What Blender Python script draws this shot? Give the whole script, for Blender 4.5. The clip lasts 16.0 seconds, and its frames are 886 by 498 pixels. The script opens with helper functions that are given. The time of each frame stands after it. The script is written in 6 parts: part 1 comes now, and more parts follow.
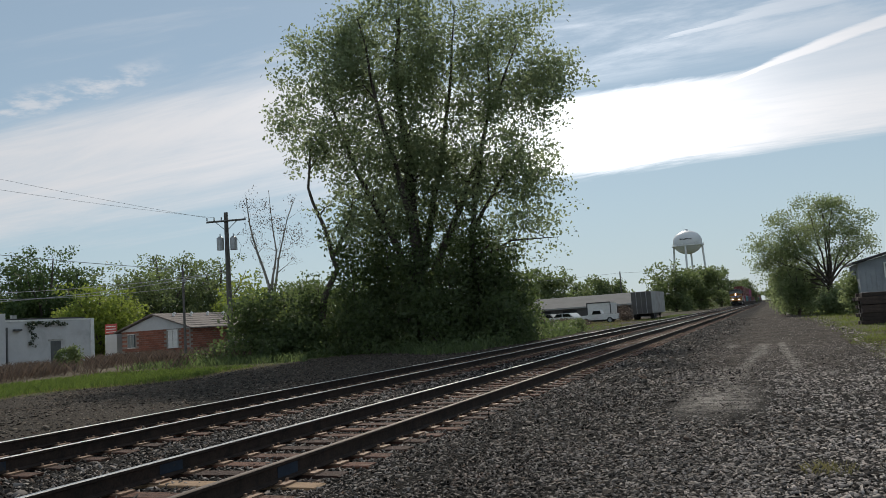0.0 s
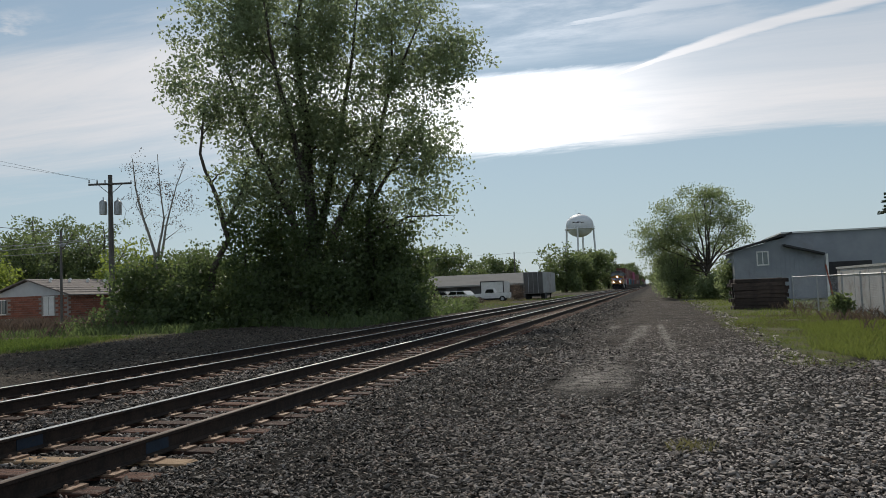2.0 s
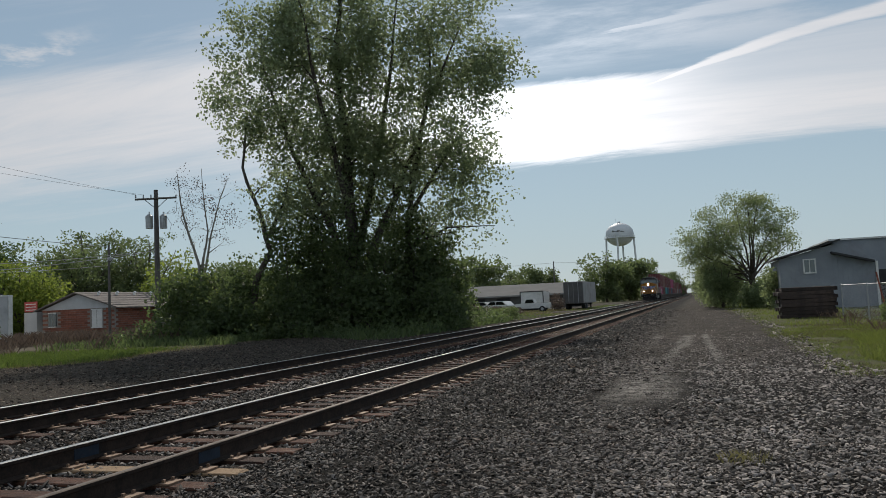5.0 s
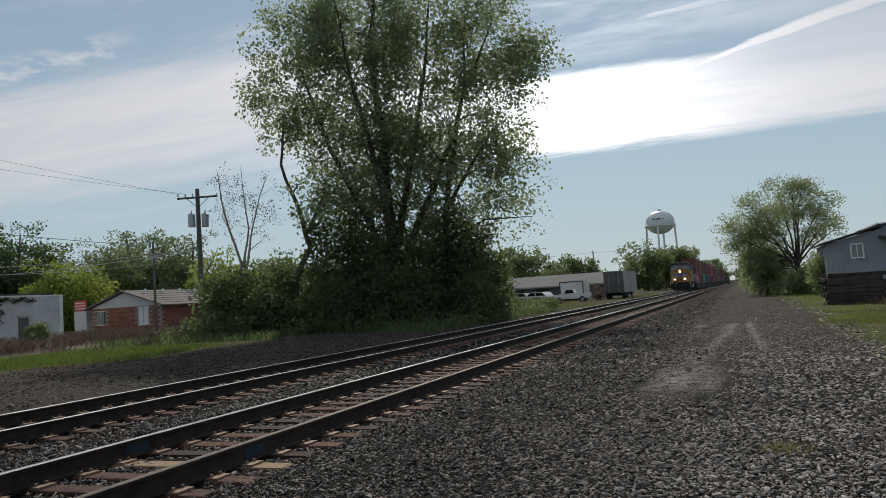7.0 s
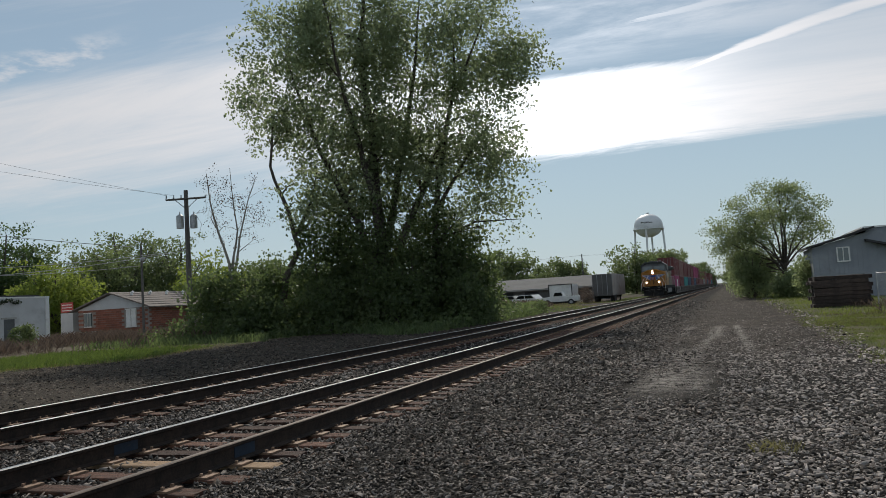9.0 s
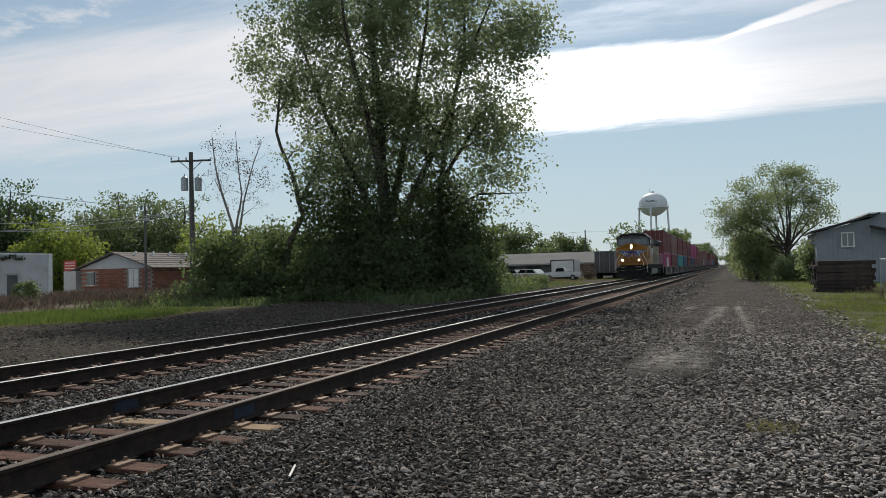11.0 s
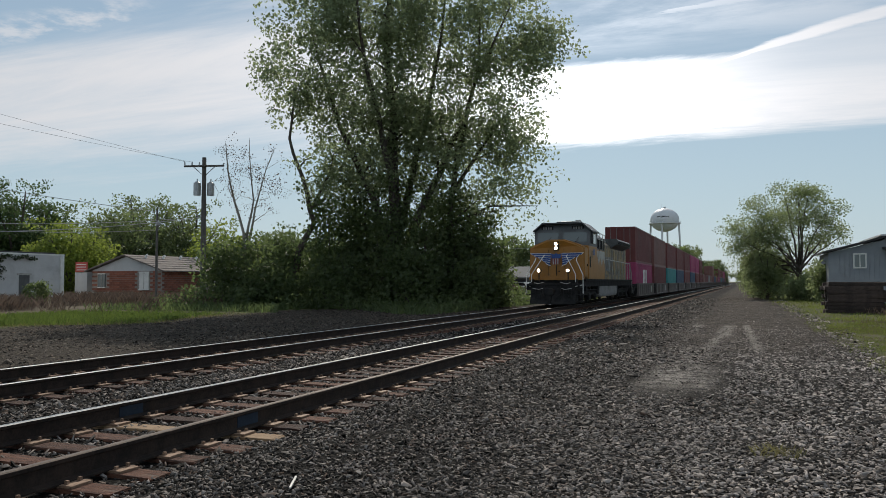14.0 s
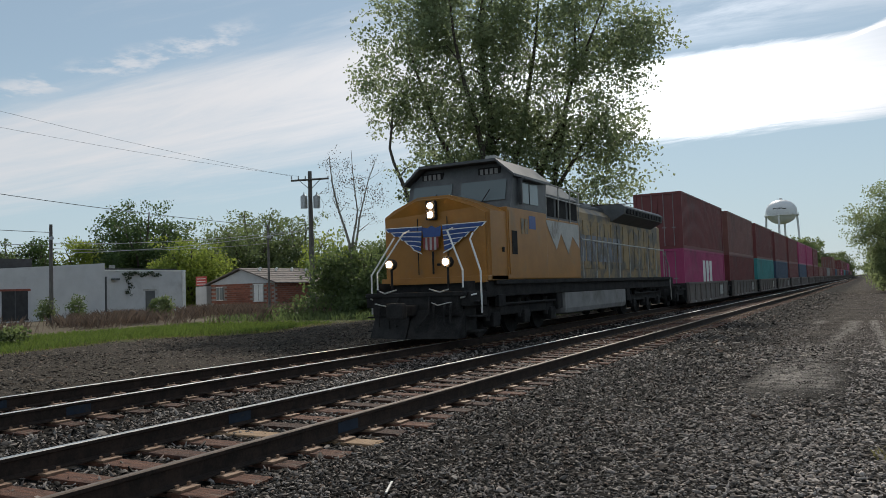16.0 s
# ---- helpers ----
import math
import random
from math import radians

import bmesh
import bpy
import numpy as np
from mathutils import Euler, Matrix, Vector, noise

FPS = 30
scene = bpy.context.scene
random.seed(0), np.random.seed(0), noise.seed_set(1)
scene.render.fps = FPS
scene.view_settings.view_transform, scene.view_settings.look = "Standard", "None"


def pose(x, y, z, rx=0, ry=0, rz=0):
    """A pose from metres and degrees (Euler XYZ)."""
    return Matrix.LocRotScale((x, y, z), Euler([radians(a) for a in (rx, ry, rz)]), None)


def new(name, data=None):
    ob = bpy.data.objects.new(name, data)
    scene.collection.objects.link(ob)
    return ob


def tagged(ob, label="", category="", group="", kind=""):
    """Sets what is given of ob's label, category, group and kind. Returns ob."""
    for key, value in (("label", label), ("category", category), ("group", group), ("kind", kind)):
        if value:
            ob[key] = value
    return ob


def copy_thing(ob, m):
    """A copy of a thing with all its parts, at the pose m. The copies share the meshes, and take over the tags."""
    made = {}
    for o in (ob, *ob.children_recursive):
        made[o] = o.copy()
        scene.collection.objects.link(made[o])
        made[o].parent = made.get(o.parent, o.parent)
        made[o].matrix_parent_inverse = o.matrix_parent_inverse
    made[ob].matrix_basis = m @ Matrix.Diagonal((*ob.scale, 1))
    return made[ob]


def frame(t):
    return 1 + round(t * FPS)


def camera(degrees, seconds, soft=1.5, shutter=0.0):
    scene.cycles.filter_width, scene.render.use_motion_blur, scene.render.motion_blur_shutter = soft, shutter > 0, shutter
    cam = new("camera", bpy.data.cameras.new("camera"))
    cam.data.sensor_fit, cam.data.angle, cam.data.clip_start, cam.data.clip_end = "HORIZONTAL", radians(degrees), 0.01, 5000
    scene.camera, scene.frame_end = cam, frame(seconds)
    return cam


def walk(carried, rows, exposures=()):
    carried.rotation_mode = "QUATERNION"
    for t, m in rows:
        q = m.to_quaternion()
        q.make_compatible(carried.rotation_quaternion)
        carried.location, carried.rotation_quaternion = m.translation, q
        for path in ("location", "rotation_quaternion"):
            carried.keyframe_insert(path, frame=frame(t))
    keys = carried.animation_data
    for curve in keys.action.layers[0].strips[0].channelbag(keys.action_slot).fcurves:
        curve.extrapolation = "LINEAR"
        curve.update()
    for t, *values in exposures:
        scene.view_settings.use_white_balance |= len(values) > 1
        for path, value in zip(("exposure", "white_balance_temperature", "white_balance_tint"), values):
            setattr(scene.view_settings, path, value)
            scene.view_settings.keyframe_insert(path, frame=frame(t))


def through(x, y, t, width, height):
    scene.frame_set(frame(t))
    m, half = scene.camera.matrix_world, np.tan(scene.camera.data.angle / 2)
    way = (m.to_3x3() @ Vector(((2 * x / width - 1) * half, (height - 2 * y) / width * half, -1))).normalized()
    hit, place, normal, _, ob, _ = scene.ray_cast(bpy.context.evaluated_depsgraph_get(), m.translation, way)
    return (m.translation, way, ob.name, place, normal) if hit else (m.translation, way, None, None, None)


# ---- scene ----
cam = camera(59.3, 16.0, 0.75)
PATH = [
    (0.0, pose(-0.040, -0.035, 1.444, 95.33, 3.91, 22.97)),
    (0.5, pose(-0.019, -0.001, 1.434, 94.44, 3.30, 22.12)),
    (1.0, pose(-0.014, 0.039, 1.437, 93.94, 2.64, 19.56)),
    (1.5, pose(-0.004, 0.067, 1.432, 93.31, 2.30, 18.54)),
    (2.0, pose(0.029, 0.094, 1.440, 93.13, 2.32, 15.31)),
    (2.5, pose(0.028, 0.090, 1.439, 92.95, 2.83, 14.43)),
    (3.0, pose(0.013, 0.086, 1.452, 93.01, 2.01, 13.62)),
    (3.5, pose(-0.001, 0.073, 1.429, 93.72, 1.91, 13.39)),
    (4.0, pose(-0.042, 0.038, 1.433, 93.28, 2.26, 16.76)),
    (4.2, pose(-0.037, 0.039, 1.442, 93.57, 2.58, 17.49)),
    (6.3, pose(-0.012, 0.011, 1.454, 94.08, 2.00, 19.54)),
    (6.5, pose(-0.004, -0.007, 1.462, 93.92, 2.55, 20.43)),
    (7.0, pose(0.007, -0.001, 1.470, 93.60, 3.64, 21.07)),
    (7.5, pose(0.018, 0.020, 1.492, 93.93, 4.78, 18.63)),
    (8.0, pose(0.022, -0.010, 1.466, 94.06, 5.22, 19.50)),
    (8.2, pose(0.010, -0.023, 1.450, 94.15, 4.97, 19.66)),
    (10.3, pose(-0.015, -0.013, 1.432, 92.22, 1.86, 20.60)),
    (10.5, pose(-0.022, -0.006, 1.425, 91.94, 1.92, 20.46)),
    (11.0, pose(-0.033, 0.003, 1.423, 91.66, 1.51, 20.38)),
    (11.5, pose(-0.026, -0.035, 1.440, 91.98, 0.93, 22.50)),
    (12.0, pose(0.001, -0.106, 1.439, 91.50, 1.84, 26.55)),
    (12.5, pose(-0.015, -0.149, 1.443, 91.65, 2.29, 31.44)),
    (13.0, pose(-0.002, -0.114, 1.427, 91.63, 1.62, 32.02)),
    (13.5, pose(0.003, -0.082, 1.443, 91.74, 0.60, 25.80)),
    (14.0, pose(0.005, -0.011, 1.463, 92.42, 0.04, 21.07)),
    (14.5, pose(0.011, -0.033, 1.455, 93.26, 0.21, 21.88)),
    (15.0, pose(-0.000, -0.021, 1.451, 92.55, 0.88, 23.35)),
    (15.5, pose(0.044, 0.031, 1.462, 92.41, 1.81, 28.27)),
    (16.0, pose(0.113, 0.081, 1.456, 92.86, 1.88, 28.86)),
]
walk(cam, PATH, [(0.0, 0.06), (1.5, 0.04), (3.5, -0.14), (6.5, -0.04), (8.0, -0.11), (10.5, 0.15), (11.5, 0.12), (13.0, 0.2), (14.5, 0.05), (15.5, 0.15), (16.0, 0.13)])

# ---- light: afternoon sun above the big tree, thin bands of bright cloud below it ----
SUN_AZ, SUN_EL = -18.0, 38.0      # degrees from +y to +x, degrees up
sun = new("sun", bpy.data.lights.new("sun", "SUN"))
sun.data.energy, sun.data.angle, sun.data.color = 3.0, radians(0.6), (1.0, 0.92, 0.8)
SUN_DIR = Vector((math.sin(radians(SUN_AZ)) * math.cos(radians(SUN_EL)), math.cos(radians(SUN_AZ)) * math.cos(radians(SUN_EL)), math.sin(radians(SUN_EL))))
sun.rotation_euler = SUN_DIR.to_track_quat("Z", "Y").to_euler()


class Nodes:
    """Short-hand for building a node tree."""
    def __init__(self, tree):
        self.tree = tree
        tree.nodes.clear()

    def add(self, kind, sockets=None):
        n = self.tree.nodes.new(kind)
        for k, v in (sockets or {}).items():
            if hasattr(v, "bl_idname") and hasattr(v, "is_output"):
                self.tree.links.new(v, n.inputs[k])
            else:
                n.inputs[k].default_value = v
        return n

    def math(self, op, a, b=0.0, c=0.0, clamp=False):
        n = self.add("ShaderNodeMath", {0: a, 1: b, 2: c})
        n.operation, n.use_clamp = op, clamp
        return n.outputs[0]

    def mix(self, f, a, b, blend="MIX"):
        n = self.add("ShaderNodeMix")
        n.data_type, n.blend_type = "RGBA", blend
        for k, v in ((0, f), (6, a), (7, b)):
            if hasattr(v, "is_output"):
                self.tree.links.new(v, n.inputs[k])
            else:
                n.inputs[k].default_value = v if k == 0 else (*v, 1)[:4]
        return n.outputs[2]

    def step(self, x, lo, hi):
        n = self.add("ShaderNodeMapRange", {0: x, 1: lo, 2: hi, 3: 0.0, 4: 1.0})
        n.interpolation_type = "SMOOTHSTEP"
        return n.outputs[0]

    def noise(self, vec, scale, detail=4.0, rough=0.55, dist=0.0):
        return self.add("ShaderNodeTexNoise", {"Vector": vec, "Scale": scale, "Detail": detail, "Roughness": rough, "Distortion": dist}).outputs[0]


def make_world():
    w = bpy.data.worlds.new("sky")
    scene.world = w
    w.use_nodes = True
    n = Nodes(w.node_tree)
    sky = n.add("ShaderNodeTexSky")
    sky.sky_type, sky.sun_disc, sky.sun_elevation, sky.sun_rotation = "NISHITA", False, radians(SUN_EL), radians(SUN_AZ)
    sky.dust_density, sky.air_density, sky.ozone_density = 0.15, 1.0, 2.5
    d = n.add("ShaderNodeTexCoord").outputs["Generated"]
    xyz = n.add("ShaderNodeSeparateXYZ", {0: d})
    up = xyz.outputs[2]
    # clouds lie on a flat layer: the view direction met with a plane overhead
    h = n.math("ADD", n.math("MAXIMUM", up, 0.0), 0.06)
    flat = n.add("ShaderNodeCombineXYZ", {0: n.math("DIVIDE", xyz.outputs[0], h), 1: n.math("DIVIDE", xyz.outputs[1], h), 2: 0.0}).outputs[0]
    turned = n.add("ShaderNodeMapping", {"Vector": flat, "Rotation": (0, 0, radians(14)), "Scale": (0.22, 0.9, 1)}).outputs[0]
    fibres = n.noise(turned, 1.5, 7.0, 0.6, 0.5)
    broad = n.noise(turned, 0.45, 3.0, 0.5, 0.2)
    thin = n.math("MULTIPLY", n.step(n.math("MULTIPLY", fibres, broad), 0.20, 0.42), n.step(up, 0.18, 0.3))
    # ahead, the sky is read by bearing (s) and slope (e)
    ahead = n.math("MAXIMUM", xyz.outputs[1], 0.05)
    front = n.step(xyz.outputs[1], 0.12, 0.4)
    s = n.math("DIVIDE", xyz.outputs[0], ahead)
    e = n.math("DIVIDE", up, ahead)
    left = n.math("SUBTRACT", 1.0, n.step(s, -0.75, -0.15))
    ragged = n.math("SUBTRACT", n.noise(turned, 2.6, 7.0, 0.68, 0.4), 0.5)
    bent = n.math("MULTIPLY_ADD", ragged, n.math("MULTIPLY_ADD", left, 0.1, 0.055), e)
    # the band: a crisp lower edge to the right, feathered and higher to the left
    low = n.math("MULTIPLY_ADD", left, -0.005, 0.172)
    high = n.math("MULTIPLY_ADD", n.math("MAXIMUM", s, 0.0), 0.13, n.math("MULTIPLY_ADD", left, 0.165, 0.288))
    soft = n.math("MULTIPLY_ADD", left, 0.09, 0.016)
    rise = n.step(n.math("DIVIDE", n.math("SUBTRACT", bent, low), soft), 0.0, 1.0)
    fall = n.step(n.math("DIVIDE", n.math("SUBTRACT", high, bent), soft), 0.0, 1.0)
    body = n.math("MULTIPLY_ADD", n.step(n.noise(turned, 1.9, 8.0, 0.66, 0.5), 0.3, 0.66), n.math("MULTIPLY_ADD", left, 0.12, 0.33), n.math("MULTIPLY_ADD", left, -0.16, 0.66))
    # greyer veil under the streak, thinning to the right
    body = n.math("MULTIPLY", body, n.math("MULTIPLY_ADD", n.math("MULTIPLY", n.step(s, -0.08, 0.1), n.step(e, 0.215, 0.27)), -0.38, 1.0))
    cover = n.math("MULTIPLY", n.math("MULTIPLY", rise, fall), body)
    # a bright streak that climbs out of the band, and a fainter one over it
    def streak(at, slope, curve, wide, start, end, shift):
        line = n.math("MULTIPLY_ADD", s, n.math("MULTIPLY_ADD", s, curve, slope), at)
        off = n.math("ABSOLUTE", n.math("SUBTRACT", n.math("MULTIPLY_ADD", ragged, shift, e), line))
        grow = n.math("MULTIPLY_ADD", n.step(s, start, end), wide, 0.0015)
        return n.math("MULTIPLY", n.math("SUBTRACT", 1.0, n.step(n.math("DIVIDE", off, grow), 0.35, 1.15)), n.step(s, start, start + 0.04))
    cover = n.math("MAXIMUM", cover, n.math("MULTIPLY", n.math("MULTIPLY", streak(0.2745, 0.25, -0.22, 0.009, -0.085, 0.12, 0.022), n.math("MULTIPLY_ADD", n.step(fibres, 0.25, 0.55), 0.35, 0.65)), 0.95))
    cover = n.math("MAXIMUM", cover, n.math("MULTIPLY", n.math("MULTIPLY", streak(0.346, 0.08, 0.1, 0.013, -0.12, 0.1, 0.05), n.step(fibres, 0.3, 0.62)), 0.45))
    # thin wisps higher up and a row of small puffs along the upper left edge
    wisps = n.math("MULTIPLY", n.step(n.noise(turned, 1.3, 8.0, 0.66, 0.8), 0.46, 0.7), n.math("MULTIPLY", n.step(e, 0.27, 0.34), 0.5))
    puffs = n.math("MULTIPLY", n.step(n.noise(flat, 4.2, 5.0, 0.6), 0.46, 0.62), n.math("MULTIPLY", n.step(e, 0.41, 0.44), n.math("SUBTRACT", 1.0, n.step(e, 0.455, 0.49))))
    puffs = n.math("MULTIPLY", puffs, n.math("SUBTRACT", 1.0, n.step(s, -1.0, -0.85)))
    cover = n.math("MAXIMUM", n.math("MAXIMUM", cover, wisps), n.math("MULTIPLY", puffs, 0.65))
    cover = n.math("ADD", n.math("MULTIPLY", cover, front), n.math("MULTIPLY", n.math("MULTIPLY", thin, 0.58), n.math("SUBTRACT", 1.0, front)), clamp=True)
    dot = n.add("ShaderNodeVectorMath", {0: d, 1: (-0.2, 0.945, 0.26)})
    dot.operation = "DOT_PRODUCT"
    near = dot.outputs["Value"]
    near = n.math("MAXIMUM", near, 0.0)
    glow = n.math("ADD", n.math("MULTIPLY", n.math("POWER", near, 60.0), 0.75), n.math("MULTIPLY", n.math("POWER", near, 9.0), 0.22))
    lit = n.math("ADD", 0.65, glow)
    cloud = n.mix(1.0, n.add("ShaderNodeCombineXYZ", {0: lit, 1: lit, 2: lit}).outputs[0], (1.0, 1.0, 1.03), "MULTIPLY")
    blue = n.mix(1.0, sky.outputs[0], (0.084, 0.081, 0.071), "MULTIPLY")
    blue = n.mix(n.math("MULTIPLY_ADD", n.math("SUBTRACT", 1.0, n.step(up, 0.0, 0.3)), 0.4, 0.42), blue, (0.425, 0.53, 0.62))
    out = n.mix(cover, blue, cloud)
    bg = n.add("ShaderNodeBackground", {"Color": out, "Strength": 1.0})
    n.add("ShaderNodeOutputWorld", {"Surface": bg.outputs[0]})


make_world()


# ---- materials ----
def surface(name, a, b, scale=3.0, rough=0.8, metal=0.0, bump=0.3, fine=40.0, dirt=None, dirt_scale=0.6, dirt_at=(0.5, 0.7), vary=0.0, stretch=(1, 1, 1), islands=0.0, spec=0.5):
    """A paint, stone, wood or metal surface: two colours mixed by a coarse and a fine noise, dirt blotches and fine relief."""
    m = bpy.data.materials.new(name)
    m.use_nodes = True
    n = Nodes(m.node_tree)
    co = n.add("ShaderNodeMapping", {"Vector": n.add("ShaderNodeTexCoord").outputs["Object"], "Scale": stretch}).outputs[0]
    coarse, grain = n.noise(co, scale, 5.0, 0.6), n.noise(co, fine, 3.0, 0.6)
    f = n.step(n.math("ADD", n.math("MULTIPLY", coarse, 0.65), n.math("MULTIPLY", grain, 0.35)), 0.35, 0.65)
    col = n.mix(f, a, b)
    if dirt:
        col = n.mix(n.step(n.noise(co, dirt_scale, 6.0, 0.65, 0.4), *dirt_at), col, dirt)
    for amount, src in ((vary, "o"), (islands, "i")):
        if amount:
            r = n.add("ShaderNodeObjectInfo").outputs["Random"] if src == "o" else n.add("ShaderNodeNewGeometry").outputs["Random Per Island"]
            g = n.math("MULTIPLY_ADD", r, 2 * amount, 1 - amount)
            col = n.mix(1.0, col, n.add("ShaderNodeCombineXYZ", {0: g, 1: g, 2: g}).outputs[0], "MULTIPLY")
    bs = n.add("ShaderNodeBsdfPrincipled", {"Base Color": col, "Roughness": rough, "Metallic": metal, "Specular IOR Level": spec})
    if bump:
        n.tree.links.new(n.add("ShaderNodeBump", {"Height": n.math("ADD", coarse, n.math("MULTIPLY", grain, 0.5)), "Strength": bump, "Distance": 0.02}).outputs[0], bs.inputs["Normal"])
    n.add("ShaderNodeOutputMaterial", {"Surface": bs.outputs[0]})
    return m


def foliage(name, dark, light, through, share=0.45):
    """Leaves: each one of its own shade, letting some light through."""
    m = bpy.data.materials.new(name)
    m.use_nodes = True
    n = Nodes(m.node_tree)
    r = n.add("ShaderNodeNewGeometry").outputs["Random Per Island"]
    col = n.mix(r, dark, light)
    tr = n.mix(r, tuple(0.7 * c for c in through), through)
    d = n.add("ShaderNodeBsdfPrincipled", {"Base Color": col, "Roughness": 0.55, "Specular IOR Level": 0.3})
    t = n.add("ShaderNodeBsdfTranslucent", {"Color": tr})
    n.add("ShaderNodeOutputMaterial", {"Surface": n.add("ShaderNodeMixShader", {0: share, 1: d.outputs[0], 2: t.outputs[0]}).outputs[0]})
    return m


def rubble(name, dark, light, dust=0.0):
    """Crushed stone: every chip has its own shade, most of them dark; tan dust lies on those that wheels have packed."""
    m = bpy.data.materials.new(name)
    m.use_nodes = True
    n = Nodes(m.node_tree)
    r = n.add("ShaderNodeNewGeometry").outputs["Random Per Island"]
    co = n.add("ShaderNodeTexCoord").outputs["Object"]
    col = n.mix(n.step(r, 0.3, 1.0), dark, light)
    col = n.mix(n.math("MULTIPLY", n.noise(co, 70.0, 3.0, 0.6), 0.35), col, (0.05, 0.046, 0.042))
    col = n.mix(n.math("MULTIPLY", n.step(n.math("FRACT", n.math("MULTIPLY", r, 37.0)), 0.88, 0.94), 0.45), col, (0.15, 0.1, 0.075))
    if dust:
        x = n.add("ShaderNodeSeparateXYZ", {0: co}).outputs[0]
        packed = n.math("MULTIPLY", n.step(x, -2.6, 0.8), n.step(n.noise(co, 0.55, 6.0, 0.65, 0.4), 0.3, 0.52))
        col = n.mix(n.math("MULTIPLY", packed, dust), col, n.mix(n.step(n.math("FRACT", n.math("MULTIPLY", r, 91.0)), 0.15, 1.0), (0.014, 0.0125, 0.0115), (0.66, 0.59, 0.54)))
    n.add("ShaderNodeOutputMaterial", {"Surface": n.add("ShaderNodeBsdfPrincipled", {"Base Color": col, "Roughness": 0.75, "Specular IOR Level": 0.08}).outputs[0]})
    return m


def glowing(name, colour, strength):
    m = bpy.data.materials.new(name)
    m.use_nodes = True
    n = Nodes(m.node_tree)
    n.add("ShaderNodeOutputMaterial", {"Surface": n.add("ShaderNodeEmission", {"Color": (*colour, 1), "Strength": strength}).outputs[0]})
    return m


def glassy(name, tint=(0.05, 0.06, 0.07)):
    m = bpy.data.materials.new(name)
    m.use_nodes = True
    n = Nodes(m.node_tree)
    n.add("ShaderNodeOutputMaterial", {"Surface": n.add("ShaderNodeBsdfPrincipled", {"Base Color": (*tint, 1), "Roughness": 0.06, "Specular IOR Level": 0.7}).outputs[0]})
    return m


M = dict(
    steel_top=surface("polished_rail", (0.36, 0.35, 0.335), (0.5, 0.485, 0.46), 2, 0.33, 1.0, 0.05),
    rusty_top=surface("dull_rail_top", (0.085, 0.062, 0.048), (0.15, 0.11, 0.085), 3, 0.6, 0.2, 0.1, spec=0.25),
    rail=surface("rusty_rail", (0.018, 0.014, 0.012), (0.045, 0.03, 0.023), 6, 0.8, 0.0, 0.3, spec=0.2),
    tie=surface("weathered_tie", (0.04, 0.018, 0.012), (0.13, 0.055, 0.031), 4, 0.9, 0, 0.8, 60, (0.2, 0.16, 0.125), 1.2, (0.58, 0.8), vary=0.5, stretch=(1, 6, 6)),
    tie_fresh=surface("pale_new_tie", (0.24, 0.15, 0.08), (0.34, 0.225, 0.13), 5, 0.85, 0, 0.5, 60, stretch=(1, 6, 6)),
    plate=surface("rusty_plate", (0.15, 0.09, 0.058), (0.3, 0.2, 0.135), 12, 0.75, 0.15, 0.4),
    stone=rubble("ballast_stone", (0.008, 0.0075, 0.007), (0.3, 0.27, 0.248), 0.68),
    stone_brown=rubble("brown_gravel", (0.034, 0.029, 0.024), (0.17, 0.147, 0.12)),
    grass=foliage("grass_blade", (0.055, 0.09, 0.022), (0.14, 0.18, 0.05), (0.19, 0.27, 0.055), 0.43),
    straw=foliage("dry_straw", (0.085, 0.063, 0.05), (0.2, 0.152, 0.12), (0.15, 0.107, 0.08), 0.3),
    straw_pale=foliage("pale_straw", (0.14, 0.125, 0.06), (0.3, 0.27, 0.13), (0.26, 0.24, 0.1), 0.4),
    # brighter copy of the grass: backlight is added to the blade colours
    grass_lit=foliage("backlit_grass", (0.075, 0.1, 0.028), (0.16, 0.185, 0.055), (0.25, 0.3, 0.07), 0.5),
    leaf=foliage("poplar_leaf", (0.08, 0.105, 0.06), (0.15, 0.18, 0.1), (0.41, 0.49, 0.27), 0.6),
    leaf_shrub=foliage("shrub_leaf", (0.048, 0.07, 0.038), (0.1, 0.133, 0.06), (0.2, 0.27, 0.095), 0.48),
    leaf_spring=foliage("spring_leaf", (0.1, 0.145, 0.028), (0.17, 0.22, 0.05), (0.34, 0.42, 0.08), 0.55),
    # paler, greyer green: distance haze is mixed into the leaf colour
    leaf_hazed=foliage("hazed_leaf", (0.075, 0.1, 0.055), (0.145, 0.175, 0.085), (0.25, 0.32, 0.12), 0.5),
    leaf_mid=foliage("summer_leaf", (0.055, 0.085, 0.035), (0.11, 0.15, 0.055), (0.2, 0.27, 0.09), 0.5),
    leaf_elm=foliage("elm_leaf", (0.085, 0.11, 0.06), (0.155, 0.185, 0.1), (0.38, 0.46, 0.21), 0.57),
    leaf_dusk=foliage("deep_green_leaf", (0.04, 0.07, 0.032), (0.085, 0.125, 0.05), (0.12, 0.19, 0.06), 0.45),
    leaf_dark=foliage("conifer_needle", (0.02, 0.035, 0.02), (0.05, 0.07, 0.035), (0.05, 0.08, 0.03), 0.2),
    bark=surface("bark", (0.05, 0.042, 0.035), (0.12, 0.1, 0.085), 5, 0.95, 0, 0.9, 30, stretch=(3, 3, 0.6)),
    bark_pale=surface("pale_bark", (0.22, 0.2, 0.17), (0.34, 0.31, 0.27), 5, 0.9, 0, 0.6, 30, stretch=(3, 3, 0.6)),
)


